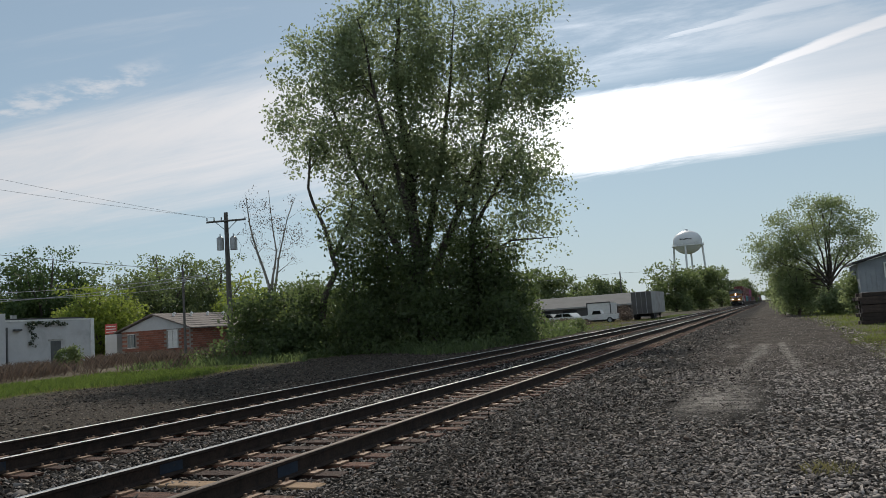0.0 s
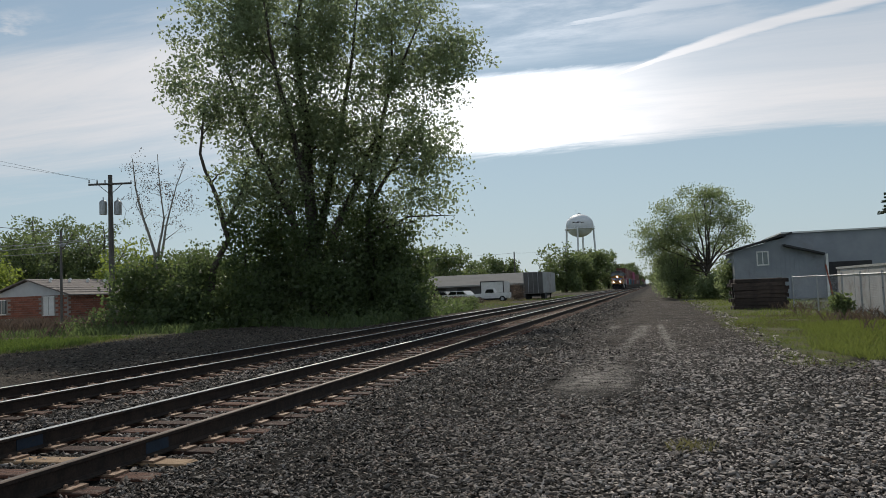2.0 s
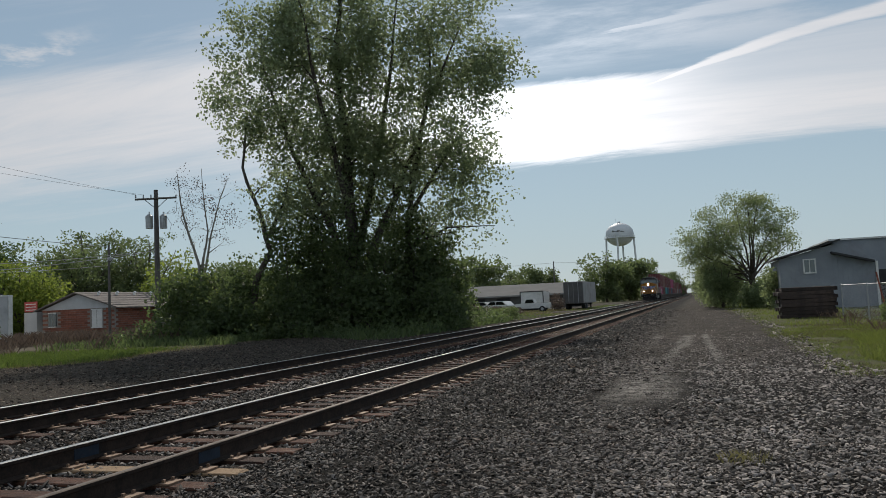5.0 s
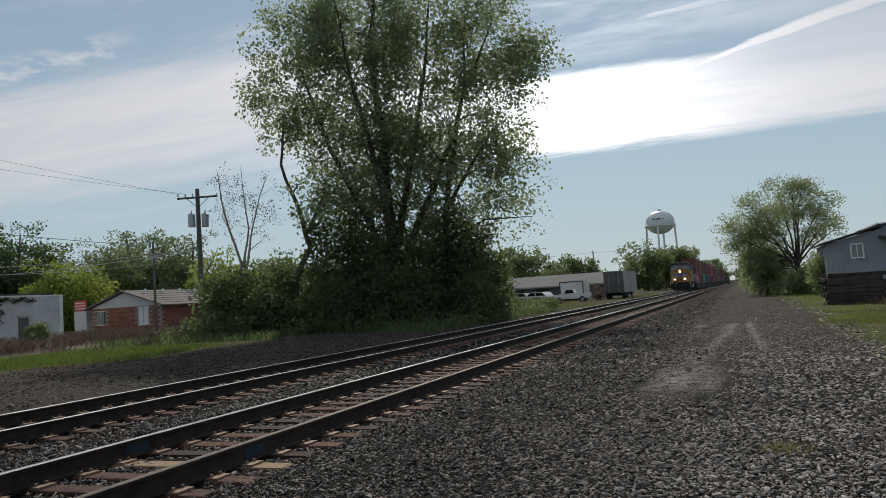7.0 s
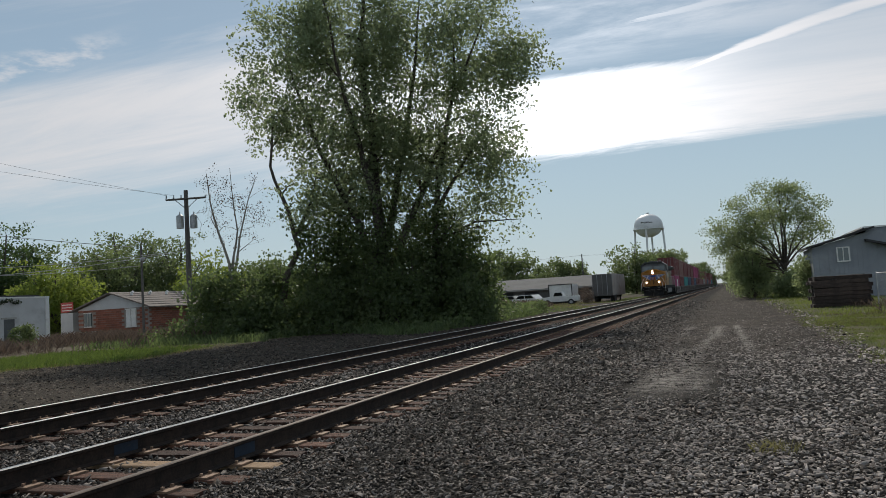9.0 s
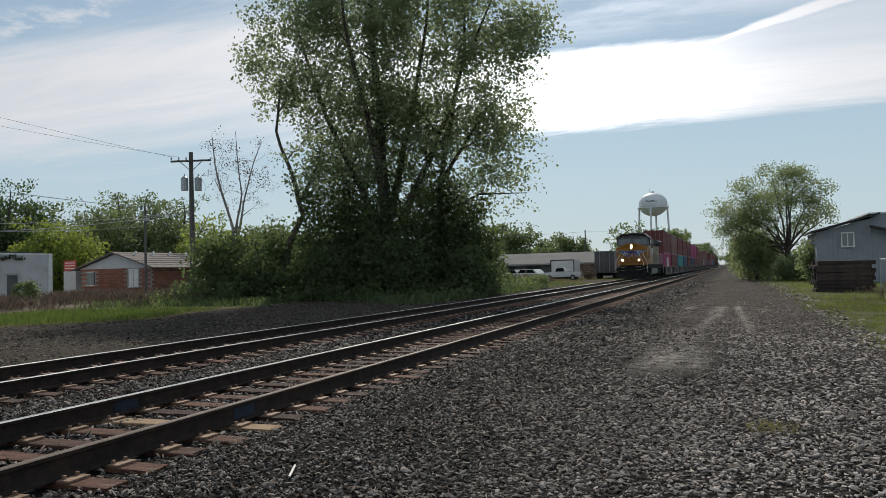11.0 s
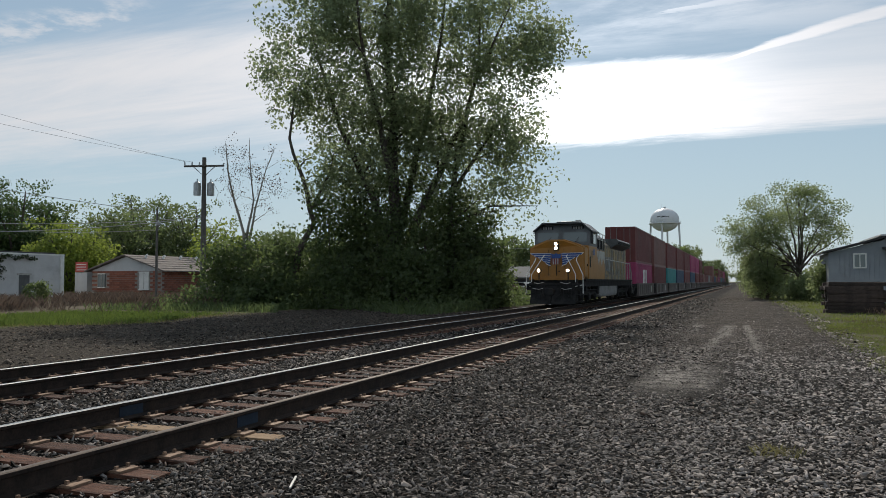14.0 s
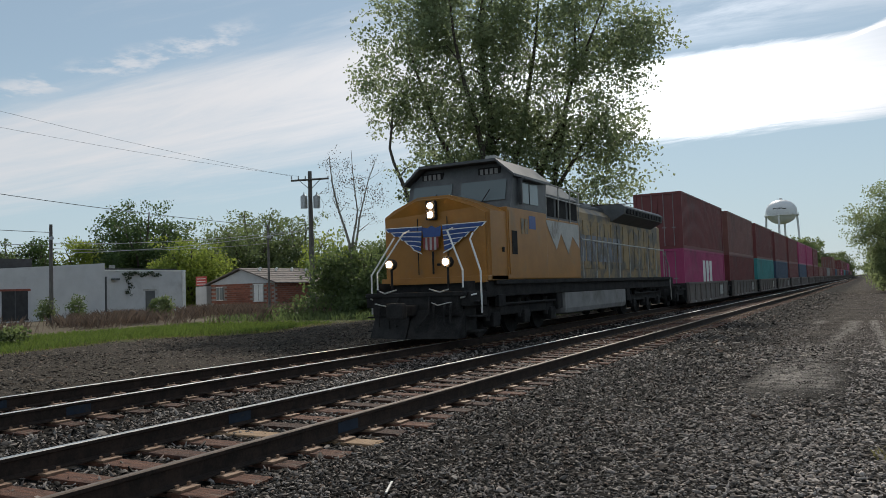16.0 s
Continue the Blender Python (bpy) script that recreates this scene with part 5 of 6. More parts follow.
def white_building():
    """Low painted block building: a tall wing, a lower wing and a roller door; the front is on x = 0 and looks along +x."""
    B = thing("white_building", "long low white painted block building behind the tracks", "building", pose(-55.3, 0, -0.1))
    bm = bmesh.new()
    sheet(bm, [(8.0, 0), (42.9, 0), (42.9, 4.5), (33.5, 3.98), (8.0, 3.3)], -12, 0, 0)
    wall = part("wall", bm, M["block"], B, "white painted block wall of the tall wing")
    low = plain("wall", (-12, 42.9, 0), (-0.25, 51.6, 3.85), M["block"], B, "stained white wall of the low wing")
    plain("parapet", (-12.1, 42.95, 3.85), (-0.2, 51.75, 3.98), M["white"], B, "thin white roof edge")
    plain("roof", (-11.6, 43.2, 3.98), (-0.7, 51.2, 4.12), M["dark"], B, "dark tar roof")
    plain("corner_post", (-0.26, 51.3, 0), (-0.14, 51.66, 3.95), M["white"], low)
    for y0, y1, h, m, nm in ((34.2, 36.2, 2.35, "dark", "door"), (47.2, 48.2, 2.15, "loco_grey", "door")):
        x = 0.0 if y1 < 42 else -0.25
        plain(nm, (x - 0.05, y0, 0.15), (x + 0.03, y1, h), M[m], B, "dark weathered door")
        plain("lintel", (x, y0 - 0.2, h), (x + 0.06, y1 + 0.2, h + 0.15), M["rust"] if y1 < 42 else M["silver"], B)
        plain("door_post", (x, (y0 + y1) / 2 - 0.03, 0.2), (x + 0.045, (y0 + y1) / 2 + 0.03, h), M["loco_grey"], B)
    door = plain("roller_door", (-0.04, 28.6, 0.15), (0.03, 32.2, 2.9), M["shed_paint"], B, "pale grey roller door")
    for k in range(9):
        plain("slat", (0.03, 28.65, 0.3 + k * 0.29), (0.045, 32.15, 0.52 + k * 0.29), M["shed_paint"], door)
    plain("lamp_bracket", (-0.25, 43.7, 3.1), (0.1, 44.3, 3.25), M["loco_grey"], low)
    plain("downpipe", (-0.22, 43.05, 0.2), (-0.1, 43.18, 3.4), M["loco_grey"], low)
    plain("vent_pipe", (-3.2, 45.8, 4.1), (-2.9, 46.2, 4.5), M["silver"], B)
    plain("roof_unit", (-6, 36.5, 4.1), (-4.5, 39.5, 5.0), M["dark"], B, "dark box on the roof")
    # creeper hanging from the roof edge
    ivy = thing("ivy", "dark creeper hanging down a white wall", "creeper", pose(-55.45, 45.6, 3.7))
    cents = [(0.05, u, -0.2 + 0.08 * math.sin(u * 4)) for u in np.linspace(-0.7, 3.0, 26)] + [(0.05, -0.2 + 0.2 * math.sin(k), -0.15 * k) for k in range(14)]
    v, f = leaves_at(cents, 12, 0.13, 0.16)
    quads("leaves", v, f, M["leaf_dark"], ivy)


def brick_house():
    H = thing("brick_house", "low brick house with pale gable and brown shingle roof", "house", pose(-53.6, 57.0, -0.1))
    plain("wall", (-4.1, 0.1, 0), (4.1, 13.0, 2.6), M["mortar"], H, "brick wall")
    bm = bmesh.new()
    sheet(bm, [(-4.2, 2.6), (4.2, 2.6), (0, 3.95)], 0.02, 0.2, 1)
    part("gable", bm, M["siding"], H, "pale sided gable")
    for s in (-1, 1):
        bm = bmesh.new()
        sheet(bm, [(s * 4.7, 2.5), (0, 4.02), (0, 4.14), (s * 4.7, 2.62)], -0.4, 13.4, 1)
        roof = part("roof", bm, M["shingle"], H, "brown shingled roof slope")
        bm = bmesh.new()
        for k in range(6):
            q = 0.12 + 0.15 * k
            box(bm, (min(s * 4.7 * q, s * 4.7 * q + s * 0.03), -0.41, 4.12 - 1.5 * q), (max(s * 4.7 * q, s * 4.7 * q + s * 0.03), 13.4, 4.16 - 1.5 * q))
        part("shingle_course", bm, M["shingle"], roof)
    for y in (1.6, 4.0, 6.4, 8.8, 11.2):
        bm = bmesh.new()
        tube(bm, [(0.9, y, 3.7), (0.9, y, 4.05), (1.05, y, 4.12)], 0.13, 8)
        part("roof_vent", bm, M["white"], H, "small pale roof vent")
    for x0, x1, z0, z1 in ((-3.3, -2.5, 1.1, 2.3), (1.6, 2.7, 0.9, 2.45)):
        w = plain("window", (x0, -0.02, z0), (x1, 0.1, z1), M["white"] if x0 > 0 else M["glass"], H, "white covered window" if x0 > 0 else "dark window")
        plain("window_frame", (x0 - 0.08, -0.035, z0 - 0.08), (x1 + 0.08, -0.021, z0), M["white"], w)
        plain("window_frame", (x0 - 0.08, -0.035, z1), (x1 + 0.08, -0.021, z1 + 0.08), M["white"], w)
        plain("mullion", ((x0 + x1) / 2 - 0.03, -0.035, z0), ((x0 + x1) / 2 + 0.03, -0.021, z1), M["silver"], w)
    # bricks of the gable end and the long side
    me = mesh_of(box(bmesh.new(), (0, 0, 0), (0.58, 0.05, 0.18), 0.0), "brick", M["brick"])
    wall = [o for o in H.children if o.name.startswith("wall")][0]
    for row in range(13):
        for k in range(14):
            x = -4.1 + k * 0.6 - 0.3 * (row % 2)
            if x < -4.15 or x > 3.6 or (0.94 < x < 2.78 and 0.65 < row * 0.2 < 2.53) or (-3.96 < x < -2.42 and 0.85 < row * 0.2 < 2.38):
                continue
            b = new("brick", me)
            b.parent, b.location = wall, (x, 0.06, row * 0.2 + 0.01)
        for k in range(9):                      # the first stretch of the long side, seen past the corner
            b = new("brick", me)
            b.parent, b.matrix_basis = wall, pose(4.14, 0.14 + k * 0.6 + 0.3 * (row % 2), row * 0.2 + 0.01, 0, 0, 90)
    plain("carport_roof", (4.6, 6.0, 2.5), (8.0, 12.5, 2.65), M["white"], H, "white porch roof edge")
    plain("porch_wall", (5.0, 6.4, 0), (7.8, 6.6, 2.45), M["siding"], H)
    # neighbour with a red panel
    N = thing("small_shed", "small shed with red sign panel between the buildings", "shed", pose(-60.0, 57.2, -0.1))
    plain("wall", (0.0, 0, 0), (1.5, 2, 2.5), M["siding"], N)
    plain("panel_post", (0.8, 0.0, 2.4), (0.9, 0.08, 3.3), M["loco_grey"], N)
    plain("panel", (0.1, -0.06, 2.55), (1.6, -0.01, 3.5), M["red_sign"], N, "red panel with pale bars")
    for z in (2.7, 2.97, 3.23):
        plain("panel_bar", (0.25, -0.075, z), (1.45, -0.062, z + 0.07), M["white"], N)
    P = thing("tarp_heap", "heap of pale boards and scrap beside the white building", "scrap heap", pose(-51.5, 50.6, -0.05))
    rng = np.random.default_rng(4)
    for k in range(9):
        bm = box(bmesh.new(), (-0.9, -0.12, 0), (0.9, 0.12, 0.06), 0.01, pose(rng.uniform(-0.8, 0.8), rng.uniform(-1.5, 1.5), 0.05 + 0.07 * k, rng.uniform(-6, 6), rng.uniform(-8, 8), rng.uniform(0, 180)))
        part("board", bm, M["silver"] if k % 3 else M["white"], P)


def grey_shed():
    S = thing("grey_shed", "large grey metal shed with a dark open door", "shed", pose(0, 0, -0.1))
    # the sloped front bay
    bm = bmesh.new()
    sheet(bm, [(5.5, 0), (11.6, 0), (11.6, 3.2), (9.4, 4.5), (5.5, 3.55)], 59.5, 66, 1)
    bay = part("wall", bm, M["shed_paint"], S, "grey metal front bay")
    bm = bmesh.new()
    sheet(bm, [(5.1, 3.5), (9.4, 4.62), (9.4, 4.74), (5.1, 3.62)], 59.0, 66.2, 1)
    part("roof", bm, M["dark"], S, "dark roof edge")
    bm = bmesh.new()
    sheet(bm, [(8.8, 3.75), (11.4, 3.02), (11.4, 3.16), (8.8, 3.9)], 58.9, 59.5, 1)
    part("awning", bm, M["dark"], S)
    for k in range(20):
        plain("siding_rib", (5.6 + k * 0.3, 59.47, 0.1), (5.64 + k * 0.3, 59.5, 3.2 if k > 14 else 3.5), M["shed_paint"], bay)
    plain("wall", (9.2, 61.5, 0), (16.3, 72, 4.75), M["shed_paint"], S, "grey metal main wall")
    plain("roof", (9.0, 61.3, 4.75), (16.5, 72.2, 4.86), M["white"], S, "pale thin roof edge")
    plain("wall", (16.3, 61.6, 0), (24.0, 70, 3.3), M["shed_paint"], S, "lower grey wing")
    bm = bmesh.new()
    sheet(bm, [(16.3, 3.58), (24.4, 2.6), (24.4, 2.75), (16.3, 3.73)], 61.3, 70.2, 1)
    part("roof", bm, M["white"], S, "pale sloped roof of the lower wing")
    plain("downpipe", (11.5, 59.3, 0), (11.65, 59.45, 3.1), M["white"], S)
    # flat dark panel stands for the unlit inside of the doorway
    plain("garage_door", (11.75, 61.44, 0.0), (14.9, 61.49, 2.55), M["dark"], S, "dark open garage doorway")
    for x0, x1, y, z0, z1 in ((7.1, 7.75, 59.44, 2.55, 3.4), (16.4, 17.6, 61.44, 2.45, 2.85)):
        w = plain("window", (x0, y, z0), (x1, y + 0.03, z1), M["glass"], S, "dark window with white frame")
        for a, b in (((x0 - 0.09, z0 - 0.09), (x1 + 0.09, z0)), ((x0 - 0.09, z1), (x1 + 0.09, z1 + 0.09)), ((x0 - 0.09, z0), (x0, z1)), ((x1, z0), (x1 + 0.09, z1)), (((x0 + x1) / 2 - 0.03, z0), ((x0 + x1) / 2 + 0.03, z1))):
            plain("window_frame", (a[0], y - 0.03, a[1]), (b[0], y - 0.002, b[1]), M["white"], w)


def tie_stack():
    T = thing("tie_stack", "dark stack of old railway ties on the grass", "timber stack", pose(4.95, 41.6, -0.08, 0, 0, 4))
    rng = np.random.default_rng(8)
    me = mesh_of(box(bmesh.new(), (-1.25, -0.12, -0.09), (1.25, 0.12, 0.09), 0.015), "old_tie", M["creosote"])
    for row in range(8):
        for k in range(5):
            b = new("old_tie", me)
            b.parent = T
            b.matrix_basis = pose(rng.uniform(-0.1, 0.1) + (0.12 if row % 2 else 0), k * 0.27 + rng.uniform(-0.02, 0.02), 0.1 + row * 0.19, rng.uniform(-1.5, 1.5), rng.uniform(-1.2, 1.2), rng.uniform(-2, 2))


def fenced_yard():
    F = thing("chain_link_fence", "chain-link fence with galvanised posts along the grass", "fence")
    line = [(6.5, 41.6), (6.8, 37.2), (7.02, 33.5), (7.04, 30.7), (7.06, 28.0), (7.08, 25.2), (7.1, 22.4), (7.12, 19.6), (7.14, 16.8)]
    top = 1.46
    for x, y in line:
        bm = bmesh.new()
        tube(bm, [(x, y, -0.1), (x, y, top + 0.05)], 0.032, 8)
        tube(bm, [(x, y, top + 0.05), (x, y, top + 0.09)], 0.042, 8)
        part("post", bm, M["galvanised"], F)
    bm = bmesh.new()
    tube(bm, [(x, y, top) for x, y in line], 0.022, 6)
    part("top_rail", bm, M["galvanised"], F)
    bm = bmesh.new()
    for (x0, y0), (x1, y1) in zip(line, line[1:]):
        a, b = Vector((x0, y0, 0)), Vector((x1, y1, 0))
        n = int((b - a).length / 0.11)
        for k in range(-14, n):
            for s in (0, 1):
                q0, q1 = k / n, (k + 14) / n
                z0, z1 = 0.0, top
                if q0 < 0:
                    z0 = top * (-q0) / (q1 - q0)
                    q0 = 0.0
                if q1 > 1:
                    z1 = top * (1 - k / n) / ((k + 14) / n - k / n)
                    q1 = 1.0
                if s:
                    q0, q1 = 1 - q0, 1 - q1
                tube(bm, [a.lerp(b, q0) + Vector((0, 0, z0)), a.lerp(b, q1) + Vector((0, 0, z1))], 0.0022, 3, False)
    tagged(part("mesh", bm, M["galvanised"], F, "thin diamond wire mesh"), kind="stuff")
    bm = bmesh.new()
    tube(bm, [(6.85, 33.8, -0.1), (6.55, 33.9, 1.9)], 0.03, 8)
    tagged(part("leaning_post", bm, M["rust"]), "rusty red post leaning on the fence", "post")
    # white box standing inside the yard
    W = thing("white_trailer", "long dingy white box trailer behind the chain-link fence", "trailer", pose(8.0, 14.0, -0.1))
    plain("body", (0, 0, 0.1), (2.4, 25.0, 1.84), M["dingy"], W, "dingy white panelled body", 0.02)
    plain("roof_rail", (-0.04, -0.05, 1.84), (2.44, 25.05, 1.93), M["silver"], W)
    for k in range(11):
        plain("panel_seam", (-0.012, 1.2 + k * 2.3, 0.15), (0.0, 1.26 + k * 2.3, 1.84), M["silver"], W)
    plain("side_rail", (-0.03, 0, 1.56), (0.0, 25.0, 1.62), M["silver"], W)


def parked_car(label, at, paint, pickup=False):
    C = thing("pickup_truck" if pickup else "parked_car", label, "pickup" if pickup else "car", at)
    prof = [(-2.35, 0.45), (2.35, 0.45), (2.4, 0.8), (2.3, 1.0), (1.2, 1.08), (0.7, 1.62), (-0.35, 1.64), (-0.55, 1.1), (-2.35, 1.1)] if pickup else \
        [(-2.2, 0.4), (2.2, 0.4), (2.25, 0.75), (2.05, 0.95), (1.1, 1.02), (0.5, 1.5), (-1.5, 1.5), (-2.1, 1.0), (-2.25, 0.8)]
    bm = sheet(bmesh.new(), prof, -0.9, 0.9, 1)
    bmesh.ops.bevel(bm, geom=bm.edges[:], offset=0.05, segments=2, affect="EDGES")
    part("body", bm, paint, C, smooth=False)
    wins = ([[(0.72, 1.12), (0.5, 1.55), (-0.28, 1.56), (-0.4, 1.14)]] if pickup else [[(0.98, 1.03), (0.45, 1.44), (-0.35, 1.44), (-0.35, 1.03)], [(-0.45, 1.03), (-0.45, 1.44), (-1.42, 1.44), (-1.85, 1.03)]])
    for o in wins:
        bm = bmesh.new()
        sheet(bm, o, -0.915, 0.915, 1)
        part("side_window", bm, M["car_glass"], C)
    for x in (-1.4, 1.45):
        for y in (-0.82, 0.82):
            bm = bmesh.new()
            disc(bm, (x, y, 0.36), (0, 1, 0), 0.36, 0.22, 20)
            tyre = part("wheel", bm, M["rubber"], C)
            bm = bmesh.new()
            disc(bm, (x, y * 1.02, 0.36), (0, 1, 0), 0.2, 0.2, 14)
            part("rim", bm, M["galvanised"], tyre)
    plain("bumper", (2.3, -0.85, 0.42), (2.48, 0.85, 0.65), M["silver"], C, bevel=0.03)
    if pickup:
        plain("bed_liner", (-2.28, -0.8, 1.08), (-0.6, 0.8, 1.115), M["dark"], C)
        plain("dark_door", (-0.3, -0.915, 0.55), (0.72, -0.905, 1.1), M["loco_dark"], C, "dark door panel")


def far_yard():
    T = thing("semi_trailer", "weathered white semi-trailer parked beyond the tracks", "trailer", pose(-16.5, 100, -0.1))
    plain("box", (0, 0, 0.8), (2.55, 12.5, 3.6), M["dull"], T, "weathered white trailer box", 0.02)
    for x0, x1 in ((0.06, 1.25), (1.3, 2.49)):
        # end face coloured darker than the box side, as it lies in shade
        d = plain("rear_door", (x0, -0.05, 0.85), (x1, -0.005, 3.55), M["dull_door"], T, "rear door with shade in its grey")
        bm = bmesh.new()
        tube(bm, [((x0 + x1) / 2, -0.08, 0.85), ((x0 + x1) / 2, -0.08, 3.55)], 0.03, 6)
        part("lock_rod", bm, M["galvanised"], d)
    plain("chassis", (0.5, 0.5, 0.5), (2.05, 12, 0.8), M["loco_dark"], T)
    for y in (1.6, 2.9):
        for x in (0.25, 2.3):
            bm = bmesh.new()
            disc(bm, (x, y, 0.48), (1, 0, 0), 0.48, 0.5, 20)
            part("wheel", bm, M["rubber"], T)
    plain("landing_leg", (2.0, 10, 0), (2.15, 10.2, 0.8), M["loco_dark"], T)
    parked_car("white pickup truck with a dark door, parked", pose(-19.6, 94.5, -0.08, 0, 0, 184), M["white"], True)
    parked_car("white parked car glinting in the sun", pose(-25.2, 99.5, -0.08, 0, 0, 160), M["white"])
    parked_car("silver parked car beside the bushes", pose(-28.5, 101.5, -0.08, 0, 0, 170), M["silver"])
    X = thing("box_truck", "white box body with dark edge trim", "truck", pose(-21.9, 106, -0.1))
    plain("box", (-1.55, 0, 0.7), (1.55, 5, 2.6), M["white"], X, "white box body")
    for lo, hi in (((-1.65, -0.06, 0.7), (-1.53, 0.0, 2.6)), ((1.53, -0.06, 0.7), (1.65, 0.0, 2.6)), ((-1.65, -0.06, 2.6), (1.65, 0.0, 2.72))):
        plain("edge_trim", lo, hi, M["dark"], X)
    plain("chassis", (-1.3, 0.3, 0.0), (1.3, 4.8, 0.7), M["loco_dark"], X)
    L = thing("long_building", "long low building with a grey metal roof", "building", pose(0, 0, -0.1))
    plain("wall", (-60, 134, 0), (-20.5, 150, 2.4), M["dull_door"], L, "dull grey wall")
    bm = bmesh.new()
    sheet(bm, [(133.4, 2.3), (142, 4.3), (150.6, 2.3), (150.6, 2.45), (142, 4.45), (133.4, 2.45)], -61, -20, 0)
    part("roof", bm, M["metal_roof"], L, "grey metal roof")
    plain("fascia", (-61, 133.3, 2.2), (-20, 133.39, 2.46), M["dull"], L)
    for k in range(8):
        plain("opening", (-57 + k * 4.6, 133.95, 0.2), (-54.5 + k * 4.6, 133.99, 2.0), M["dark"], L)


def water_tower():
    x, y = around(425, -5.13)
    W = thing("water_tower", "white elevated water tower on legs behind the trees", "water tower", pose(x, y, -0.1))
    bm = bmesh.new()
    bmesh.ops.create_uvsphere(bm, u_segments=36, v_segments=20, radius=1.0, matrix=Matrix.Translation((0, 0, 34.0)) @ Matrix.Diagonal((7.4, 7.4, 6.2, 1)))
    tank = part("tank", bm, M["tank"], W, "white painted steel tank", True)
    bm = bmesh.new()
    tube(bm, [(0, 0, 31.9), (0, 0, 32.25)], 8.1, 36)
    part("balcony", bm, M["tank"], tank)
    bm = bmesh.new()
    for k in range(24):
        a = k * math.pi / 12
        p, q = (8.0 * math.cos(a), 8.0 * math.sin(a)), (8.0 * math.cos(a + math.pi / 12), 8.0 * math.sin(a + math.pi / 12))
        tube(bm, [(*p, 32.2), (*p, 33.2)], 0.05, 5)
        tube(bm, [(*p, 33.2), (*q, 33.2)], 0.05, 5)
    part("balcony_rail", bm, M["tank"], tank)
    for k in range(4):
        a = math.pi * k / 2 - 0.09
        bm = bmesh.new()
        tube(bm, [(8.6 * math.cos(a), 8.6 * math.sin(a), 0), (7.2 * math.cos(a), 7.2 * math.sin(a), 32.6)], 0.5, 10)
        part("leg", bm, M["tank"], W)
    bm = bmesh.new()
    tube(bm, [(0, 0, 40), (0, 0, 40.9)], 0.8, 12)
    tube(bm, [(-1.6, 0, 39.6), (-1.6, 0, 42.6)], 0.06, 5)
    part("vent", bm, M["tank"], W)
    bm = bmesh.new()
    for k in range(7):
        u = -2.7 + k * 0.85
        z = 35.2 + 0.18 * math.sin(k * 2.0)
        for h in (0.0,):
            px, pz = u / 7.4, (z - 34) / 6.2
            yy = -7.4 * math.sqrt(max(0.0, 1 - px * px - pz * pz)) - 0.06
            box(bm, (u - 0.36, yy - 0.03, z - 0.16), (u + 0.36, yy + 0.25, z + (0.55 if k in (0, 3) else 0.22)))
    part("lettering_bar", bm, M["loco_dark"], tank, "dark lettering reduced to bars")


